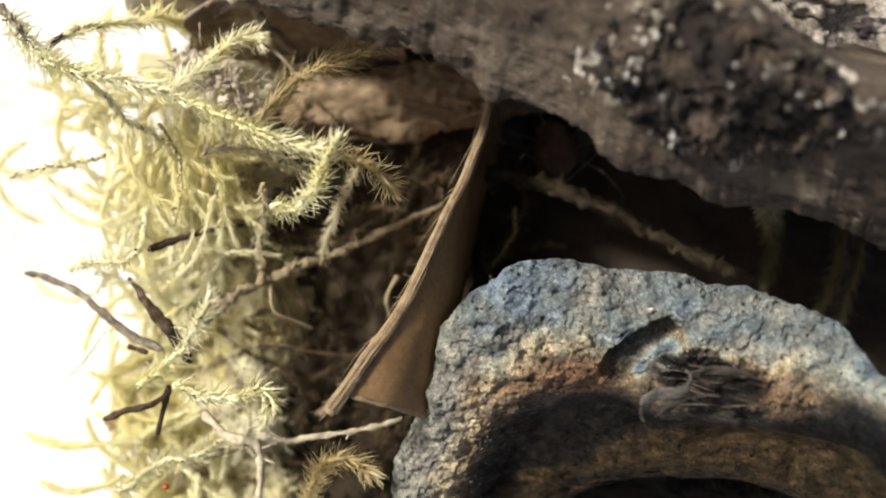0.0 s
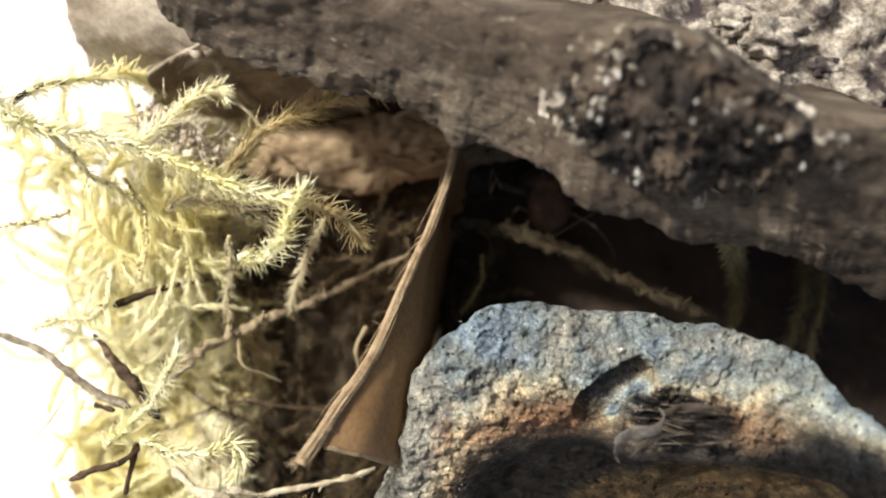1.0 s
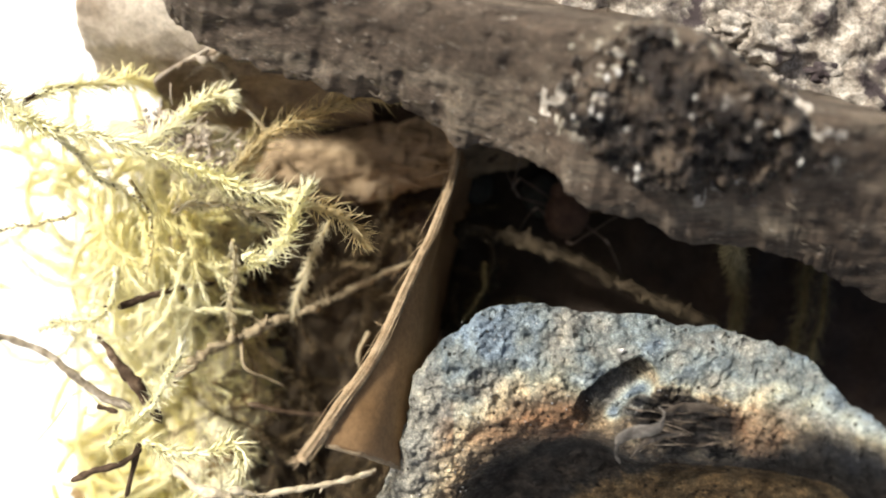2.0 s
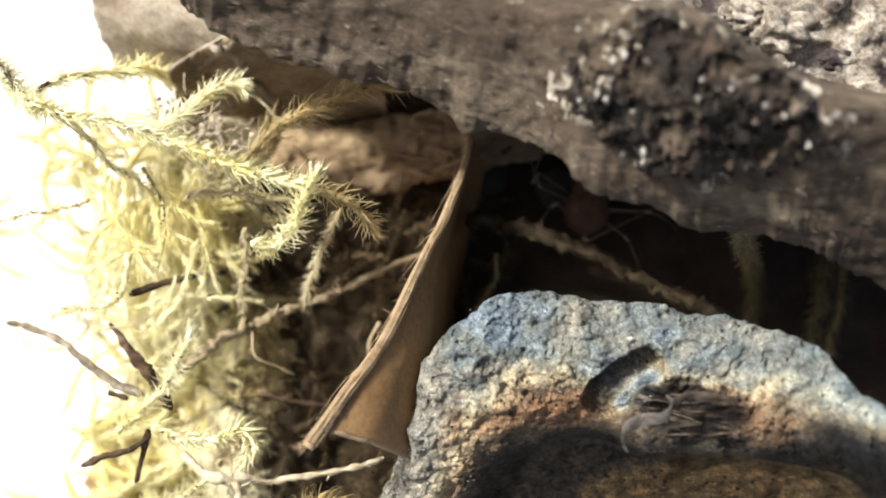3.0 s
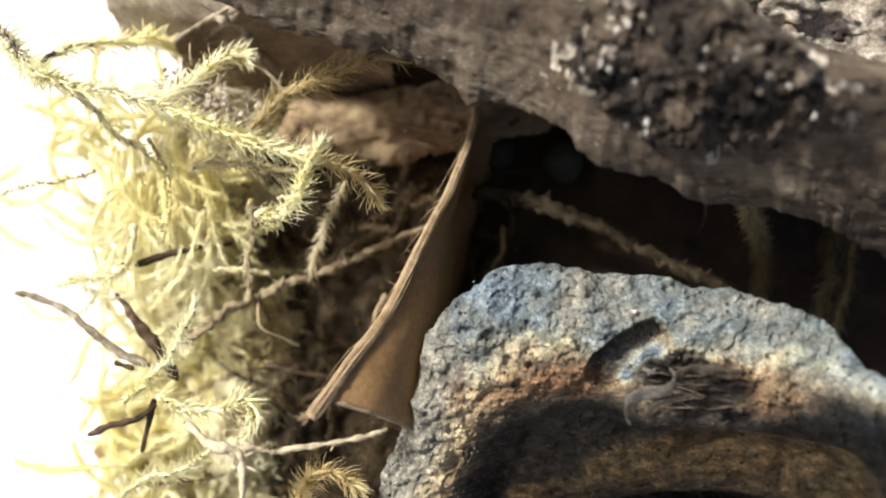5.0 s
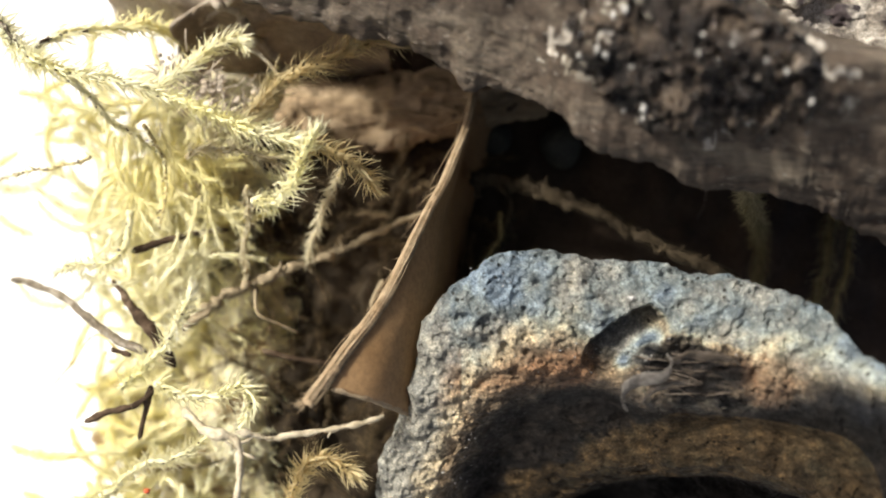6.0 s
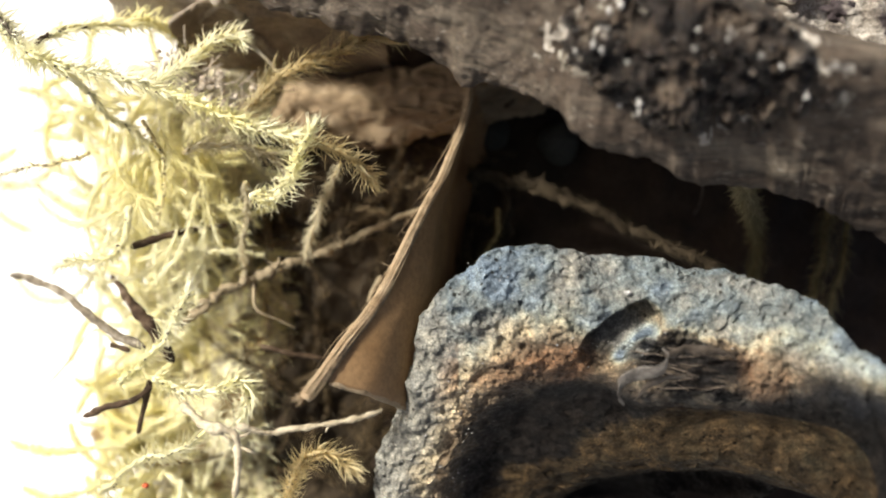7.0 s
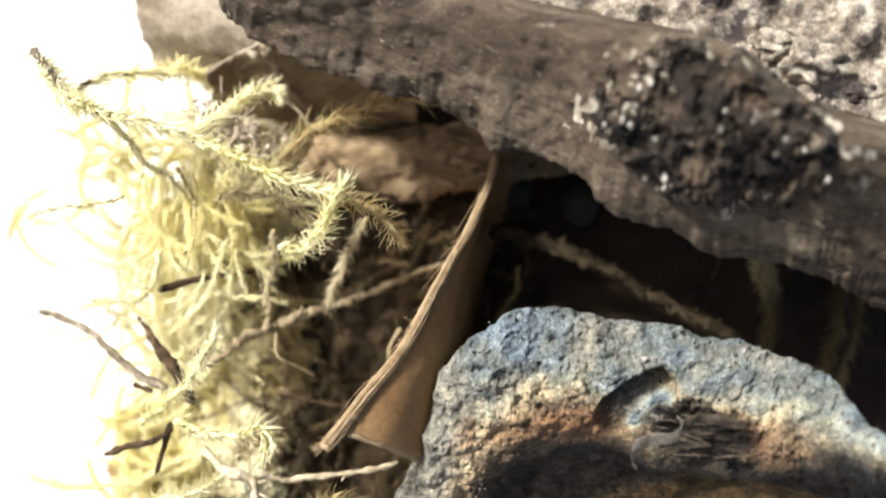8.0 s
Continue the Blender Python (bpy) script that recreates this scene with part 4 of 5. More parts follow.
def moss_shoot(pts, ln=2.0, per_mm=9.0, stem=0.24, leaf=MOSSLEAF, label="pale yellow moss shoot with narrow spreading leaves", seed=0, start=0.0, spread=0.95, wd=0.36):
    """Stem in a sheath of short leaves, long leaves standing off it, dark spots at the leaf bases."""
    r = random.Random(seed + 100)
    pts = spline(pts, max(16, int(length(pts) * 1.6)))
    pts = [p + Vector((fuzz(p, 0.25, 2), fuzz(p + Vector((7, 0, 0)), 0.25, 2), 0)) * 0.5 for p in pts]
    ob = thing("moss_shoot", label, "moss", "moss shoots beside the rock")
    bright = leaf in (MOSSLEAF, MOSSPALE) and per_mm > 8
    part("stem", tube(pts, lambda f: stem * (1.8 if bright else 1.0) * (1.1 - 0.6 * f), 8, 0.3, 1.5, seed), leaf if bright else MOSSSTEM, ob, "pale leafy stem" if bright else "dotted yellow-brown stem")
    full = min(1.0, per_mm / 9)
    tagged(part("foliage", joined([foliage(pts, r, ln * 0.95, per_mm * 0.52, wd * (0.66 if leaf is MOSSDARK else 0.85), spread, start, 1.0, 0.6),
                                   foliage(pts, r, ln * 0.45, per_mm * 1.1 * full, wd * 0.9, 0.6, start)]), leaf, ob, smooth=False), kind="stuff")
    fr = frames(pts)
    spots = []
    for i in range(2, len(pts) - 2):
        if r.random() < (0.36 if per_mm > 6 else 0.85) and i / len(pts) > start * 0.8:
            t, s, u = fr[i]
            side = t.cross(Vector((0, 0, 1))).normalized()
            q = pts[i] + Vector((0, 0, 1)) * (0.34 + 0.3 * full) + side * r.gauss(0.12, 0.2) + t * r.uniform(-0.3, 0.3)
            spots.append(lump(q, r.uniform(0.10, 0.2) if per_mm > 6 else 0.17, seed + i, 0.3, 1, 1.0, (1.5, 0.8, 0.6)))
    if spots and leaf is not MOSSDARK:
        tagged(part("leaf_base_spot", joined(spots), DARKTWIG, ob, "dark brown spots at the leaf bases"), kind="stuff")
    return ob


def rootlet(name, pts, radius, mat, label, category, hairs=0.0, hair_len=0.9, seed=0, rough=0.5, tip=0.6, head=1.0, sprouts=0):
    r = random.Random(seed + 500)
    pts = spline(pts, max(24, int(length(pts) * 2.0)))
    ob = thing(name, label, category)
    part("stem", tube(pts, lambda f: radius * (1.0 - (1 - tip) * f) * (head + (1 - head) * min(1.0, f / 0.45)) * (1 + (0.35 if rough > 1.2 else 0.12) * noise.noise(Vector((f * length(pts) * 0.7, seed * 3.1, 0)))) * min(1.0, (f / 0.04 + 0.12) ** 0.5, ((1 - f) / 0.04 + 0.12) ** 0.5), 10, rough, 0.7, seed), mat, ob)
    if hairs:
        part("hair", foliage(pts, r, hair_len, hairs, 0.17, 1.25, 0.0, 1.0, 0.0, True), mat, ob, smooth=False)
    for k in range(sprouts):
        p = pts[r.randrange(2, len(pts) - 2)]
        a = r.uniform(0, math.tau)
        end = p + Vector((math.cos(a), math.sin(a), r.uniform(-0.6, 0.5))) * r.uniform(1.2, 3.0)
        part("sprout", tube(spline([p, p.lerp(end, 0.5) + Vector((r.uniform(-.4, .4), r.uniform(-.4, .4), 0.3)), end], 8), lambda f: radius * 0.42 * (1.1 - 0.8 * f), 6, 0.9, 1.6, k), mat, ob)
    return ob


LEAF_LABELS = {"moss_leaf": "pale yellow moss shoot with narrow spreading leaves", "moss_leaf_cream": "cream-white moss shoot with dense spreading leaves",
               "moss_leaf_grey": "greyish cream moss shoot in the shaded hollow",
               "moss_leaf_dull": "dull brownish-yellow moss shoot in the shade", "moss_leaf_shade": "moss shoot under the bark, shade put into its leaf colour"}


def shoot(seed, pts, ln, per, mat, start=0.0):
    moss_shoot(pts, ln * 1.25, per * 1.9, 0.28, mat, LEAF_LABELS[mat.name], seed, start, 1.4, 0.36)


shoot(0, [(-65.5, 28.7, 36.0), (-61.3, 25.1, 39.0), (-57.6, 21.7, 41.2), (-54.0, 20.1, 42.3), (-46.2, 18.3, 42.0), (-38.3, 16.4, 42.0), (-29.8, 12.9, 45.0), (-23.4, 10.8, 46.5), (-19.1, 9.7, 47.0)], 2.7, 14, MOSSPALE, 0.05)
shoot(1, [(-26.1, 1.3, 42.0), (-22.7, 1.6, 43.5), (-19.9, 4.3, 46.5), (-18.2, 7.7, 48.0), (-16.1, 11.0, 48.0)], 2.4, 12, MOSSPALE, 0.0)
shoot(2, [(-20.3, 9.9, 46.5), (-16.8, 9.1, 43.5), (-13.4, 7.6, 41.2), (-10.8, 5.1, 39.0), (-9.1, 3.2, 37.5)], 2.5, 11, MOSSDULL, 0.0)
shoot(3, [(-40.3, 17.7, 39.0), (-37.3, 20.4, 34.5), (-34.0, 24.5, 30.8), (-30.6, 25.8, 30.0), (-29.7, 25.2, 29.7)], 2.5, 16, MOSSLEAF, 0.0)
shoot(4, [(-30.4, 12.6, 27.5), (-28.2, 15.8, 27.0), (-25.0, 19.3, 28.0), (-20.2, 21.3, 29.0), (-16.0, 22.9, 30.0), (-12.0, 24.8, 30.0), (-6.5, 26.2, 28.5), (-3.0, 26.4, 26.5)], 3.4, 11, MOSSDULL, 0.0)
shoot(5, [(-59.4, 22.6, 36.0), (-57.7, 25.4, 33.0), (-53.2, 26.9, 30.0), (-47.8, 28.6, 25.0), (-44.2, 29.1, 18.0), (-42.4, 27.4, 15.0)], 2.8, 12, MOSSLEAF, 0.18)
shoot(6, [(-47.2, -26.1, 34.5), (-43.9, -23.6, 36.0), (-39.8, -19.5, 37.5), (-36.9, -14.8, 39.8), (-35.0, -11.0, 40.5)], 2.3, 11, MOSSPALE, 0.0)
shoot(7, [(-41.1, -24.8, 37.5), (-36.2, -26.4, 39.0), (-31.4, -25.9, 39.0), (-28.1, -25.1, 39.0), (-26.8, -27.5, 39.0), (-28.3, -30.5, 40.5)], 2.4, 15, MOSSPALE, 0.0)
shoot(8, [(-43.7, 12.6, 33.0), (-42.2, 8.3, 27.9), (-42.0, 4.0, 27.0), (-43.4, -2.5, 25.5)], 1.0, 2.5, MOSSLEAF, 0.0)
shoot(9, [(-52.4, 8.2, 30.0), (-57.7, 6.9, 29.2), (-63.2, 5.7, 28.5), (-68.9, 4.6, 27.0)], 1.1, 2.5, MOSSLEAF, 0.0)
shoot(10, [(-46.8, 0.1, 30.0), (-46.9, -4.2, 30.8), (-48.9, -7.1, 31.5), (-54.1, -8.0, 30.0), (-58.8, -9.2, 28.5)], 2.0, 7, MOSSLEAF, 0.0)
shoot(11, [(-21.9, -45.1, 34.5), (-21.1, -39.4, 36.0), (-18.2, -36.2, 37.5), (-14.2, -36.4, 37.5), (-11.8, -39.0, 36.0)], 2.5, 14, MOSSDULL, 0.0)
shoot(12, [(-51.5, -43.4, 30.0), (-45.6, -38.4, 33.0), (-39.0, -36.1, 36.0), (-33.7, -32.7, 37.5)], 2.1, 10, MOSSLEAF, 0.0)
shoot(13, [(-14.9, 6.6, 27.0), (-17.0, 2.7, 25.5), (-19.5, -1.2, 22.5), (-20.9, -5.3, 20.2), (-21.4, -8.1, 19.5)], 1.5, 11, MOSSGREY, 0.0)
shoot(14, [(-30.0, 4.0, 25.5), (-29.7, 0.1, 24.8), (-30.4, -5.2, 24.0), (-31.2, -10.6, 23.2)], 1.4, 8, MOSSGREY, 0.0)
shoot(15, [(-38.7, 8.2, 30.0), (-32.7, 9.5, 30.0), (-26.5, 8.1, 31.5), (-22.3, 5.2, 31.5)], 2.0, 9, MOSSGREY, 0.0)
shoot(16, [(-54.2, 20.1, 39.0), (-51.3, 17.2, 36.0), (-49.3, 13.9, 33.0), (-46.8, 11.9, 30.0), (-42.9, 9.6, 27.0)], 2.0, 6, MOSSLEAF, 0.0)
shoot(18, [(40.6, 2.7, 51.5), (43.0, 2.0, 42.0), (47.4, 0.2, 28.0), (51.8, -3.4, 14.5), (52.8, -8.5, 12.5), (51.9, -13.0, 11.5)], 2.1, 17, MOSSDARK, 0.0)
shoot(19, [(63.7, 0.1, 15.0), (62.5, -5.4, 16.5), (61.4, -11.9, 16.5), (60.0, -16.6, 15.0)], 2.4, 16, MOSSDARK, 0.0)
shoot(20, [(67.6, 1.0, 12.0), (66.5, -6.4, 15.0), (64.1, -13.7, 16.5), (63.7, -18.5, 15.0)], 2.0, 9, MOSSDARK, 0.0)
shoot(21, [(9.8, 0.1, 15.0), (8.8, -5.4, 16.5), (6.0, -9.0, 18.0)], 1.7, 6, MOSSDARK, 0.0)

rootlet("root", [(-40.2, -18.3, 25.5), (-35.8, -14.3, 23.2), (-31.4, -12.0, 23.2), (-25.5, -9.8, 21.0), (-20.3, -7.6, 19.5), (-15.0, -5.6, 17.5), (-9.6, -2.9, 16.5), (-2.7, 0.1, 14.2)], 0.78, ROOT,
        "thin brown hairy root across the hollow", "root", 60, 0.7, 1, 1.8, 0.6, 1.0, 8)
rootlet("root", [(4.7, 5.8, 15.8), (10.6, 5.0, 17.2), (16.1, 3.2, 18.0), (25.7, -0.4, 18.6), (30.8, -3.7, 22.5), (37.2, -6.7, 25.3), (45.2, -10.0, 25.5)], 1.35, BROWNROOT,
        "thick brown hairy root under the bark", "root", 130, 1.6, 2, 1.2, 0.6, 1.0, 8)
rootlet("root", [(6.2, 2.3, 17.5), (5.8, 3.6, 18.0), (5.1, 5.5, 18.0), (7.9, 5.0, 17.2), (10.2, 3.5, 16.5), (11.1, 0.2, 15.5), (9.8, -3.0, 14.5), (7.9, -5.9, 13.0), (6.2, -7.8, 11.0)], 0.75, BROWNROOT, "hooked brown rootlet beside the leaf", "root", 24, 0.9, 3, 1.3)
rootlet("root", [(11.8, 0.1, 10.5), (10.3, -3.7, 9.8), (7.3, -7.6, 9.0), (4.2, -12.9, 9.0), (1.5, -19.2, 7.5)], 1.2, DARKROOT, "brown root beside the rock, shade put into its colour", "root", 40, 1.2, 23, 1.7, 0.8, 1.0, 5)
rootlet("stalk", [(-28.2, -30.5, 43.5), (-24.1, -31.8, 42.0), (-20.2, -31.4, 41.2), (-15.5, -30.8, 40.5), (-10.8, -30.0, 39.8), (-8.2, -29.2, 39.0)], 0.45, PALESTALK, "pale bare moss stalk with a split end", "stalk", 34, 0.5, 4, 1.1, 0.8, 1.0, 3)
rootlet("stalk", [(-35.9, -27.6, 42.0), (-31.5, -29.9, 47.3), (-28.5, -30.2, 48.0), (-26.9, -32.4, 48.3), (-27.4, -39.5, 48.0)], 0.65, PALESTALK, "pale bare bent moss stalk", "stalk", 34, 0.5, 5, 1.1, 0.8, 1.0, 4)
rootlet("stalk", [(-29.7, 25.2, 29.7), (-27.0, 23.3, 28.5), (-24.6, 20.6, 27.2)], 0.42, PALESTALK, "thin bare moss stalk", "stalk", 2, 0.6, 6)
rootlet("stalk", [(-65.3, 29.2, 36.8), (-60.8, 25.2, 40.2), (-59.4, 23.9, 41.3)], 0.48, TWIG, "grey-brown leafless base of a moss shoot", "stalk", 9, 1.3, 31, 1.3, 0.5)
rootlet("stalk", [(-59.0, 22.1, 37.5), (-58.3, 24.0, 35.2), (-56.9, 25.7, 33.0), (-52.5, 26.9, 30.8)], 0.36, DARKTWIG, "dark bare base of a moss shoot", "stalk", 5, 0.9, 32, 1.3, 0.5)
rootlet("twig", [(-68.5, -10.8, 21.0), (-65.4, -11.3, 21.6), (-59.5, -13.2, 24.0), (-54.2, -16.4, 27.0), (-49.8, -19.2, 28.5), (-44.5, -21.2, 30.0)], 0.46, TWIG, "slender grey twig with a blunt tip", "twig", 14, 0.3, 7, 0.6, 1.6)
rootlet("twig", [(-50.4, -10.5, 27.0), (-47.5, -13.9, 28.5), (-44.5, -17.0, 30.0), (-42.1, -20.8, 29.2), (-41.3, -24.0, 25.5)], 1.1, DARKTWIG, "short dark brown twig with a pointed tip", "twig", 0, 0, 8, 0.7, 0.7, 0.3)
rootlet("twig", [(-52.7, -31.1, 33.8), (-49.3, -29.6, 34.5), (-45.1, -28.5, 34.5), (-42.2, -26.3, 34.5)], 0.48, DARKTWIG, "dark twig with a knobbed end", "twig", 0, 0, 9, 0.7, 0.9)
rootlet("twig", [(-42.7, -25.6, 34.5), (-43.7, -29.2, 33.0), (-45.3, -34.1, 31.5)], 0.48, DARKTWIG, "short dark twig stub", "twig", 0, 0, 10, 0.6, 0.8)
rootlet("twig", [(-46.8, -6.1, 29.2), (-42.0, -4.4, 27.0), (-38.3, -3.4, 24.0), (-33.6, -2.8, 21.0)], 0.6, DARKTWIG, "dark thin twig among the moss", "twig", 0, 0, 11)
rootlet("twig", [(-29.1, -22.3, 18.0), (-23.4, -24.0, 16.5), (-16.3, -25.2, 13.5)], 0.45, DARKTWIG, "dark thin twig in the shaded moss", "twig", 0, 0, 12)
rootlet("twig", [(-50.2, -20.9, 28.5), (-46.8, -21.7, 30.0)], 0.55, DARKTWIG, "tiny dark twig stub", "twig", 0, 0, 13)
rootlet("stalk", [(-49.6, -21.8, 25.5), (-54.2, -19.3, 24.0), (-59.2, -24.9, 22.5), (-63.1, -28.8, 21.0)], 0.2, MOSSSTEM, "single hair-thin bent moss stalk", "stalk", 1, 0.7, 14)
rootlet("stalk", [(-29.3, -11.9, 22.5), (-28.4, -15.7, 25.5), (-25.1, -17.6, 24.0), (-22.6, -19.1, 22.5)], 0.3, ROOT, "thin curved brown rootlet", "stalk", 0, 0, 15)
rootlet("stalk", [(-9.5, -10.9, 18.0), (-11.1, -14.4, 19.5), (-10.6, -18.2, 18.0)], 0.45, ROOT, "short pale rootlet beside the dry leaf", "stalk", 0, 0, 16)


def wander(p, r, ln, a, bend):
    """A curving strand that starts at p and heads along angle a."""
    pts, turn, z = [p], r.uniform(-bend, bend), r.uniform(-0.1, 0.25)
    for k in range(int(ln / 1.2)):
        turn += r.uniform(-0.07, 0.07)
        turn = max(-0.14, min(0.14, turn))
        a += turn
        z -= 0.03
        p = p + Vector((math.cos(a), math.sin(a), max(-0.5, z))) * 1.2
        if p.z < 1.5:
            p.z = 1.5
        pts.append(p)
    return pts if len(pts) > 3 else pts * 2


def build_bed():
    """Springy moss heap: a lumpy bed with a tangle of strands on it."""
    rows = []
    for i in range(90):
        row = []
        for j in range(80):
            x, y = -66 + 52 * j / 79, -85 + 112 * i / 89
            hx = min(1, max(0, (x + 56 + 12 * fuzz((x * 0.5, y, 3), 0.07, 4)) / 16)) * min(1, max(0, (-26 + 4 * min(1, max(0, -y / 10)) - x + 5 * fuzz((x, y, 8), 0.1, 3)) / 11)) * min(1, max(0, (26 - y) / 10)) * min(1, max(0, (y + 85) / 10))
            hx *= 1 - 0.55 * math.exp(-((x + 43) / 9) ** 2 - ((y + 19) / 12) ** 2)
            h = 16 * hx + hx * (4.5 * fuzz((x, y, 2), 0.08, 4) + 3.0 * fuzz((x, y, 5), 0.3, 4))
            row.append(Vector((x, y, h - 0.9 if hx > 0 else -14)))
        rows.append(row)
    thing("moss_bed", "lumpy bed of pale yellow moss", "moss", "", "stuff", sheet(rows), BED)
    # short leaf tips all over the bed
    r = random.Random(20)
    tips = []
    for k in range(15000):
        p = rows[r.randrange(90)][r.randrange(80)]
        if p.z < 3:
            continue
        a, e = r.uniform(0, math.tau), r.uniform(0.1, 1.2)
        d = Vector((math.cos(a) * math.cos(e), math.sin(a) * math.cos(e), math.sin(e)))
        q = p + Vector((r.uniform(-.6, .6), r.uniform(-.6, .6), -0.3))
        tips.append(leaflet(q, d, Vector((r.uniform(-.6, .6), r.uniform(-.6, .6), r.uniform(-.6, .2))), r.uniform(1.3, 3.0), 0.26, Vector((-math.sin(a), math.cos(a), 0))))
    thing("moss_carpet", "short pale yellow moss leaves carpeting the heap", "moss", "", "stuff", joined(tips), MOSSLEAF, False)
    r = random.Random(21)
    tubes, leaves, hung = [], [], []
    for k in range(250):
        x, y = (r.uniform(-80, -44) if k % 5 == 0 else r.uniform(-58, -40)), r.uniform(-62, 22)
        if x < -54.5 and (y < -2 or k % 4):
            continue
        z = r.uniform(6, 19) if x > -60 else r.uniform(2, 12)
        if abs(x + 44) < 10 and -34 < y < -6:      # a sunken spot in the heap
            z = r.uniform(2, 8)
        pts = wander(Vector((x, y, z)), r, r.uniform(8, 22), r.uniform(0, math.tau), 0.2)
        tubes.append(tube(pts, lambda f: 0.3 * (1.1 - 0.6 * f), 6))
        leaves.append(foliage(pts, r, 1.5, 13, 0.32, 0.95, 0.0, 1.0, 0.5))
    for k in range(6):
        pts = wander(Vector((r.uniform(-70, -54), r.uniform(-6, 18), r.uniform(2, 14))), r, r.uniform(8, 18), r.uniform(0, math.tau), 0.2)
        tubes.append(tube(pts, lambda f: 0.22 * (1.1 - 0.6 * f), 6))
        leaves.append(foliage(pts, r, 1.8, 12, 0.34, 1.0, 0.0, 1.0, 0.5))
    for k in range(52):      # long strands that hang down the heap's shaded side
        x, y = r.uniform(-52, -36), r.uniform(-4, 14)
        z = r.uniform(11, 22) + (5 if x < -36 else 0)
        pts = wander(Vector((x, y, z)), r, r.uniform(12, 26), -math.pi / 2 + r.gauss(0, 0.28), 0.07)
        hung.append(tube(pts, lambda f: 0.13 * (1.1 - 0.5 * f), 6, 0.6, 1.2, k))
        hung.append(foliage(pts, r, 1.7, 10, 0.2, 0.75, 0.0, 1.0, 0.5))
    heap = thing("moss_tangle", "tangled heap of pale yellow moss strands", "moss", "", "stuff")
    tagged(part("strands", joined(tubes), MOSSLEAF, heap), kind="stuff")
    tagged(part("foliage", joined(leaves), MOSSLEAF, heap, smooth=False), kind="stuff")
    tagged(part("hanging_strands", joined(hung), MOSSLEAF, heap, "long pale hanging moss strands", smooth=False), kind="stuff")


build_bed()


def build_dead_tangle():
    """Brown dead moss and rootlets in the shaded hollow between heap and leaf."""
    r = random.Random(33)
    tubes, leaves = [], []
    for k in range(170):
        x, y = r.uniform(-36, 6), r.uniform(-50, 12)
        z = r.uniform(3, 16) * (1 if x < -12 else 0.7)
        pts = wander(Vector((x, y, z)), r, r.uniform(6, 18), r.uniform(0, math.tau), 0.22)
        tubes.append(tube(pts, lambda f: 0.13 * (1.1 - 0.6 * f), 5))
        if r.random() < 0.85:
            leaves.append(foliage(pts, r, 1.5, 9.0, 0.24, 1.1))
    heap = thing("dead_moss", "brown dead moss and rootlets in the shaded hollow", "moss", "", "stuff")
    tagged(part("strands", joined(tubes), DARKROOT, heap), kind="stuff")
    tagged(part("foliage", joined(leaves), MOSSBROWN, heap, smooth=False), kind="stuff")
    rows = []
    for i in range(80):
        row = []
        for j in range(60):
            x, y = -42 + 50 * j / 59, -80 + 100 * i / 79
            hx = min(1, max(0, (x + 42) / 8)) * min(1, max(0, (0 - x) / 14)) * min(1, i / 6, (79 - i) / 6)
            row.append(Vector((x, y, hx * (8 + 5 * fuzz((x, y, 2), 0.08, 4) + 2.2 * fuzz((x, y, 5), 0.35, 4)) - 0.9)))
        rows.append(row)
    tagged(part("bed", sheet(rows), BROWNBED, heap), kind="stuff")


build_dead_tangle()


# ---- litter and decayed wood ----
def build_wood():
    rows = []
    axis = spline([(-30.8, 13.8, 4.5), (-21.7, 16.1, 6.8), (-8.1, 17.3, 7.5), (3.5, 19.0, 7.5), (17.1, 21.5, 6.8), (30.8, 24.5, 6.0)], 160)
    fr = frames(axis)
    for i, p in enumerate(axis):
        f = i / 159
        t, s, u = fr[i]
        row = []
        for k in range(72):
            a = math.tau * k / 72
            rx = 6.6 * min(1, f * 6 + 0.15) * (1 - 0.25 * f)
            q = p + s * math.cos(a) * rx + Vector((0, 0, 1)) * math.sin(a) * 4.2 * min(1, f * 6 + 0.2)
            n1 = fuzz((q.x * 0.22 + q.y * 0.05, q.y * 1.6, q.z * 0.9), 0.7, 5) * 1.1 + fuzz(q, 0.15, 3) * 1.6 - 1.5 * max(0.0, fuzz(q + Vector((9, 0, 0)), 0.3, 3) - 0.2)
            row.append(q + (q - p).normalized() * n1)
        rows.append(row)
    sh = sheet(rows, True)
    sh[1].append(tuple(range(71, -1, -1)))
    sh[1].append(tuple(159 * 72 + k for k in range(72)))
    ob = thing("decayed_wood", "tan crumbly decayed wood piece with holes darkened in the colour", "wood")
    part("body", sh, TANWOOD, ob)
    r = random.Random(17)
    for k in range(14):
        p = axis[r.randrange(4, 88)] + Vector((r.uniform(-2, 2), r.uniform(-6, 4), r.uniform(2.6, 4.2)))
        d = Vector((1, r.uniform(-0.5, 0.3), r.uniform(-0.15, 0.15))).normalized() * r.uniform(3, 9)
        part("splinter", tube(spline([p, p + d * 0.5 + Vector((0, 0, 0.3)), p + d], 10), lambda f: 0.38 * math.sin(math.pi * (0.08 + 0.84 * f)) + 0.05, 6, 0.6, 0.7, k), TANWOOD, ob)


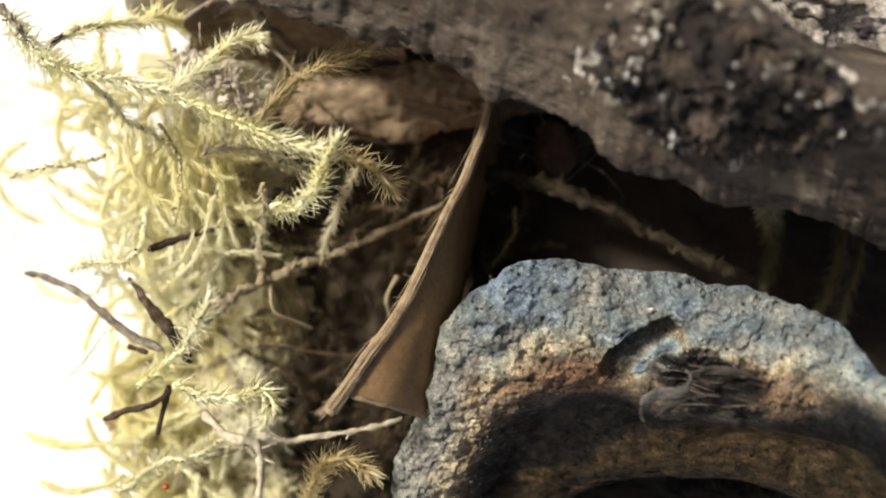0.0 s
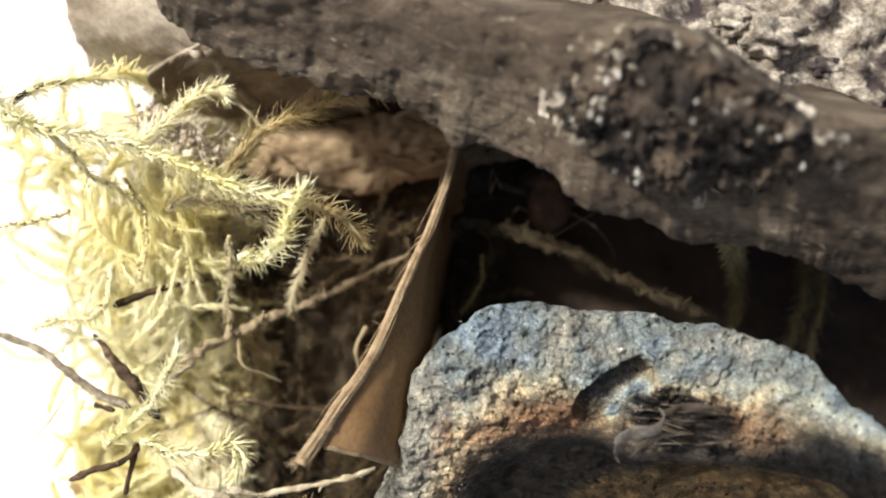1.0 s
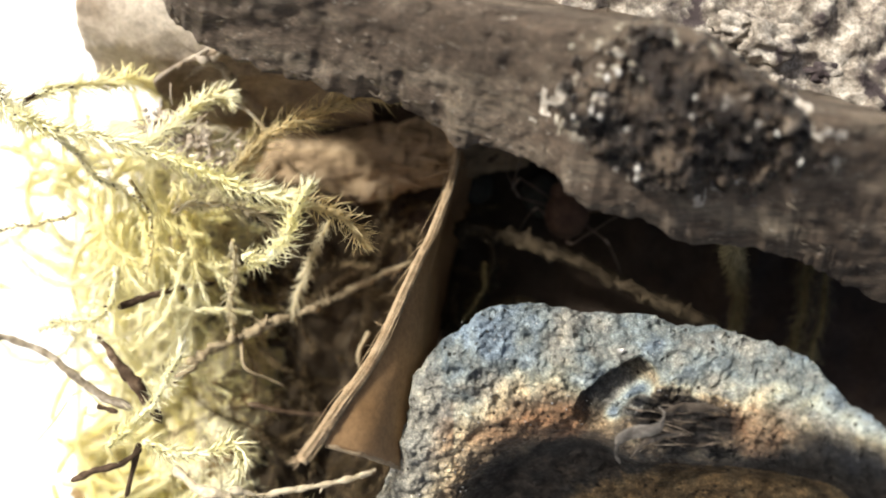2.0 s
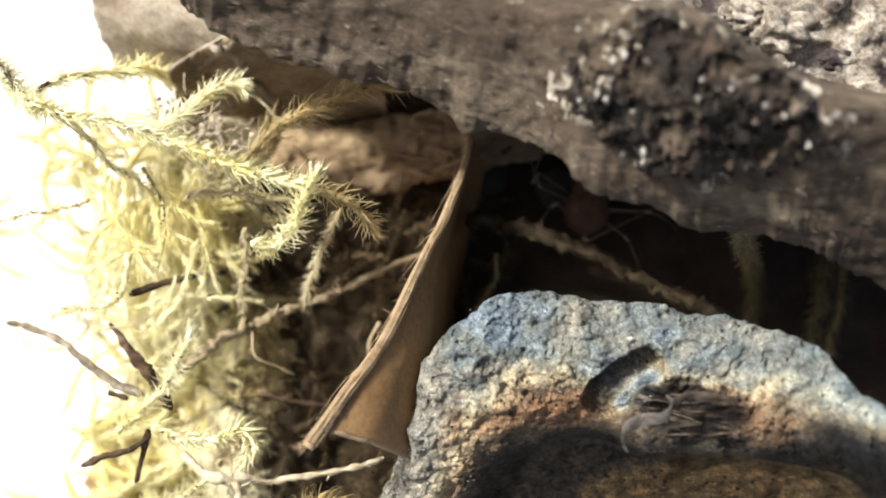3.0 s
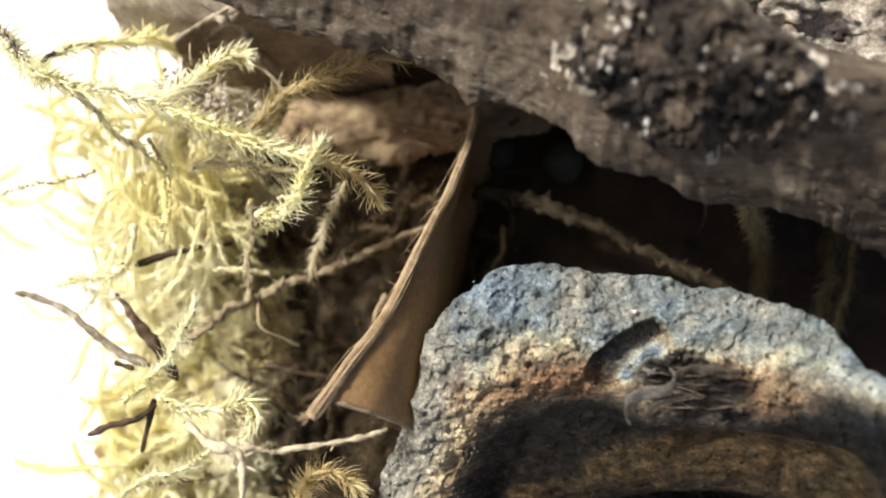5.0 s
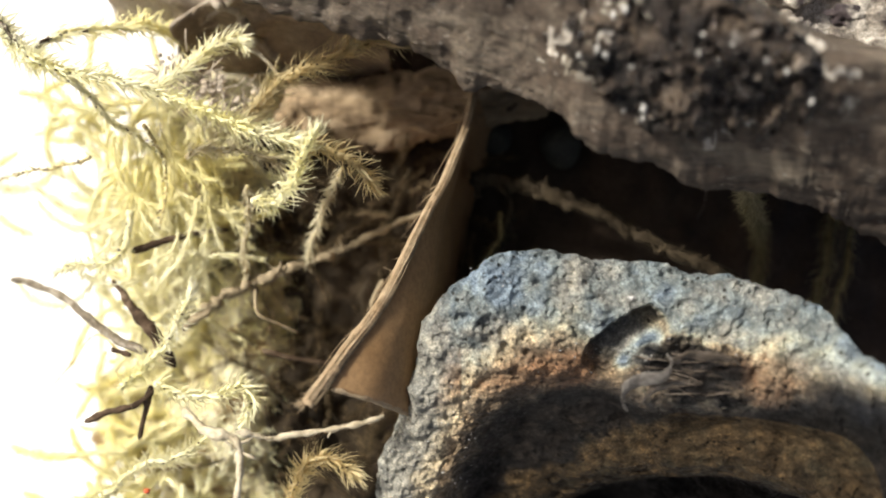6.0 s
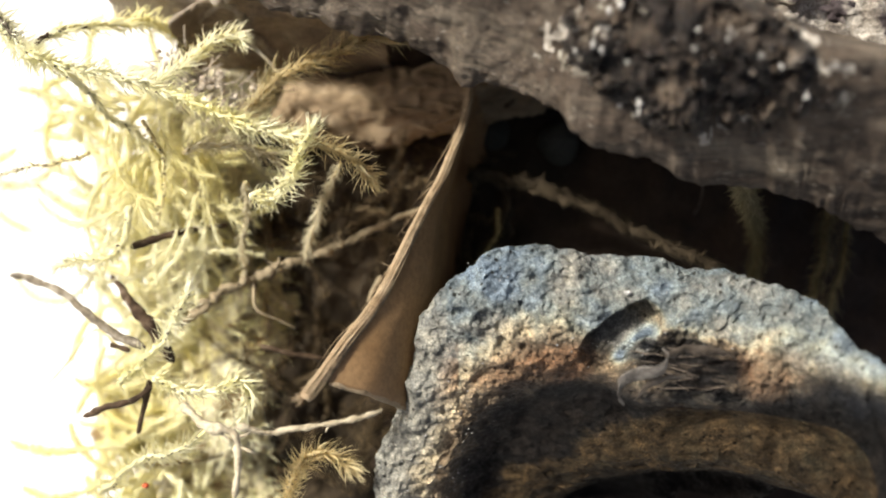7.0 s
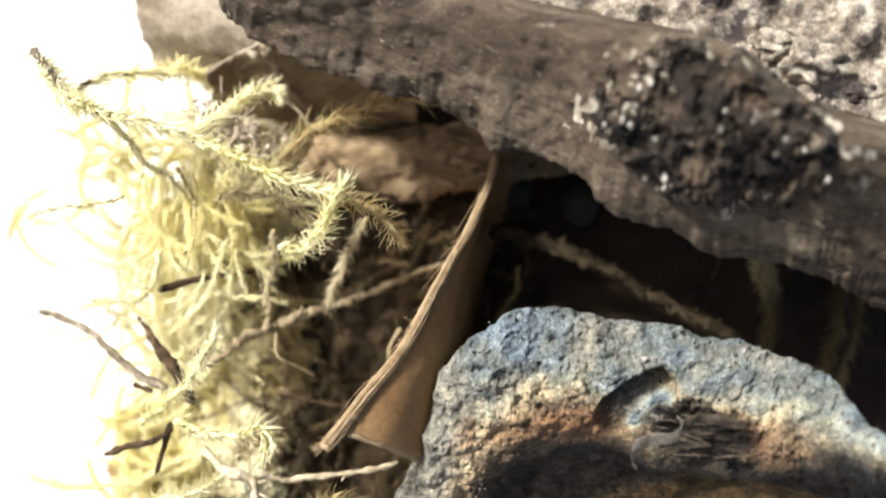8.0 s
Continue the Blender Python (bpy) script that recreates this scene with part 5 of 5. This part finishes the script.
def curled_leaf(name, a, b, c, mat, label, n=50, wob=0.9, thick=0.25, vein=False):
    """A blade lofted over three curves."""
    rows = []
    for p, q, s in zip(spline(a, n), spline(b, n), spline(c, n)):
        rows.append([w + Vector((0.6, 1.2, 0)) * wob * fuzz(w + Vector((9, 3, 1)), 0.16, 4) + Vector((0, 0, 1)) * wob * (2.0 * fuzz(w, 0.09, 3) + 0.4 * fuzz(w, 0.4, 4)) for w in spline([p, q, s], 24)])
    ob = thing(name, label, "leaf")
    bl = part("blade", sheet(rows), mat, ob)
    so = bl.modifiers.new("thickness", "SOLIDIFY")
    so.thickness = thick * MM
    if vein:
        mid = spline([rows[int(n * (0.35 + 0.014 * k))][k] + Vector((0, 0, 0.4)) for k in range(1, 20)], 30)
        part("vein", tube(mid, lambda f: 0.95 * (1.1 - 0.4 * f), 10, 0.6, 0.5), LITTER, ob, "pale raised vein")
        fold = spline([row[0] + Vector((0, 0.2, -0.3)) for row in rows[::4]], 60)
        part("rolled_edge", tube(fold, lambda f: 0.3 * (1.1 - 0.5 * f), 10, 0.9, 0.5), LITTER, ob, "pale rolled edge")
    else:
        for at in (0.2, 0.38, 0.56, 0.74, 0.9):
            side = spline([rows[min(n - 1, int(n * at + 0.35 * k))][k] + Vector((0, 0, 0.08)) for k in range(1, 23)], 30)
            part("vein", tube(side, lambda f: 0.2 * (1.1 - 0.6 * f), 6, 0.3, 0.6), mat, ob)
    return ob


build_wood()
curled_leaf("fallen_leaf", [(-54.4, 53.3, 19.0), (-54.6, 46.3, 21.5), (-54.8, 38.0, 20.0), (-55.0, 31.7, 7.0)], [(-42.6, 51.4, 23.0), (-42.6, 44.4, 26.0), (-43.2, 36.5, 25.5), (-45.6, 30.4, 11.0)],
            [(-22.1, 48.7, 31.0), (-23.8, 41.1, 33.5), (-27.8, 33.5, 32.5), (-40.0, 28.6, 18.0)], LITTER, "pale brown curled fallen leaf behind the moss", wob=0.7)
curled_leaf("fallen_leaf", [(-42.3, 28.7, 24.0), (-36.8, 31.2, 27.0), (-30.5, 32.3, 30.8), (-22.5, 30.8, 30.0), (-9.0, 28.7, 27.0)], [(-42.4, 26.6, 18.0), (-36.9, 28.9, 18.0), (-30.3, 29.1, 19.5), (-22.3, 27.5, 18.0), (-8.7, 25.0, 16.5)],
            [(-47.5, 22.2, 4.5), (-39.7, 23.7, 4.5), (-31.7, 23.6, 5.2), (-21.8, 24.0, 6.0), (-8.2, 23.5, 6.0)], SHADELEAF, "fallen leaf under the bark end, shade put into its brown", vein=True)
thing("pebble", "dim olive-grey round pebble in the hollow", "pebble", "", "", lump((20.2, 11.4, 4.5), 3.4, 3, 0.12, 3, 0.9, (1, 1.1, 0.9)), PEBBLE)
thing("pebble", "dim blue-grey round pebble in the hollow", "pebble", "", "", lump((8.9, 12.9, 4.5), 2.9, 8, 0.12, 3, 0.9, (1.1, 1, 0.9)), PEBBLE)
r = random.Random(61)
wisps = []
for k in range(240):
    p = Vector(r.choice(((-40.0, 20.8, 16.5), (-36.8, 19.9, 16.5), (-34.0, 18.1, 16.5), (-32.0, 16.6, 15.0), (-38.9, 18.7, 15.0), (-41.5, 22.5, 18.0)))) + Vector((r.gauss(0, 1.3), r.gauss(0, 1.1), r.uniform(4.0, 9.0)))
    if k % 3 == 0:
        wisps.append(lump(p, r.uniform(0.3, 0.95), k, 0.5, 2, 1.3, (1, r.uniform(0.6, 1.0), 0.7)))
        continue
    wisps.append(tube(wander(p, r, r.uniform(2.5, 5), r.uniform(0, math.tau), 0.3), lambda f: 0.09, 4))
thing("mould_tuft", "tuft of whitish mould fibres behind the moss", "mould", "", "stuff", joined(wisps), MOULD)
thing("seed", "tiny orange-red seed on the moss", "seed", "", "", lump((-43.7, -41.6, 33.0), 0.42, 5, 0.2, 2, 1.0, (1.3, 1, 0.9)), RED)


# ---- harvestman ----
def straight(pts, r0, r1, sides=6):
    return tube([Vector(p) for p in pts], lambda f: r0 + (r1 - r0) * f, sides)


def build_harvestman():
    ob = thing("harvestman", "brown round-bodied harvestman with long thin legs", "harvestman")
    part("body", joined([lump((0, -0.4, 0), 3.8, 4, 0.08, 3, 0.8, (1.0, 1.1, 0.78)), lump((-1.0, 3.0, 0.2), 2.3, 9, 0.1, 3, 0.8, (1.1, 0.9, 0.75))]), SKIN, ob)
    part("eye_mound", lump((-1.2, 3.4, 2.0), 0.55, 2, 0.1, 2), SKIN, ob)
    legs = []
    plan = (((-3.4, 1.6, 0.4), (-9.6, 3.4, 3.4), (-10.5, 1.2, 4.2), (-10.4, 6.5, 6.0), (-10.3, 11.5, 4.0)),
            ((-3.6, 0.6, 0.2), (-8.8, 0.9, 2.8), (-10.0, 2.4, 3.0), (-11.9, 5.0, 3.6), (-12.6, 10.0, 2.6)),
            ((-2.8, -1.8, 0.2), (-5.4, -0.6, 2.6), (-6.2, -1.4, 2.4), (-6.9, -3.6, 0.4), (-7.2, -5.2, -3.0)),
            ((1.0, -3.2, 0.2), (0.4, -5.0, 1.8), (1.4, -5.2, 2.2), (6.7, -0.2, 4.0), (10.0, 2.8, 3.0)),
            ((2.6, 2.4, 0.2), (6.0, 6.2, 4.2), (6.9, 7.2, 4.0), (9.8, 10.0, -1.0), (10.8, 11.2, -5.0)),
            ((3.4, 0.8, 0.2), (8.6, 1.9, 4.4), (9.7, 2.1, 4.0), (14.0, 2.0, -1.5), (16.4, 1.2, -5.0)),
            ((3.2, -1.2, 0.2), (6.6, -3.0, 3.8), (7.5, -3.6, 3.6), (11.0, -6.6, -1.5), (12.4, -9.2, -5.0)),
            ((-1.4, 3.2, 0.2), (-4.2, 7.6, 4.4), (-4.9, 8.5, 4.2), (-7.4, 12.0, -1.0), (-8.4, 13.8, -5.0)))
    for joints in plan:
        hip, knee, joint, shin, foot = (Vector(p) for p in joints)
        leg = part("leg", straight([hip, hip.lerp(knee, 0.5), knee], 0.22, 0.14), LEG, ob, "thin jointed pale brown leg")
        part("knee", straight([knee, joint], 0.2, 0.2), KNEE, leg, "pale knee joint")
        part("shin", straight([joint, joint.lerp(shin, 0.5), shin], 0.15, 0.1), LEG, leg)
        part("foot", straight([shin, shin.lerp(foot, 0.5) + Vector((0.2, 0, 0)), foot], 0.09, 0.05, 5), LEG, leg)
        legs.append(leg)
    return ob, legs


harvestman, harvestman_legs = build_harvestman()


def motions():
    rows = [(0.0, 16.5, 9.3, 10.5, 0), (0.5, 19.8, 8.0, 10.5, -4), (1.0, 21.3, 8.1, 10.5, -8), (2.5, 24.9, 8.2, 10.5, -14), (3.5, 25.9, 6.8, 10.5, -20), (4.2, 31.0, 8.5, 10.5, -30),
            (5.2, 40.0, 14.0, 10.5, -40), (8.0, 40.0, 14.0, 10.5, -40)]
    walk(harvestman, [(t, pose(x * MM, y * MM, z * MM, 0, 0, a)) for t, x, y, z, a in rows])
    for k, leg in enumerate(harvestman_legs):
        sway = [(0.0, 0), (0.5, 7), (1.0, -5), (1.7, 6), (2.5, -6), (3.5, 5), (4.2, -7), (5.2, 0), (8.0, 0)]
        walk(leg, [(t, pose(0, 0, 0, 0, 0, a * (1 if k % 2 else -1))) for t, a in sway])


motions()
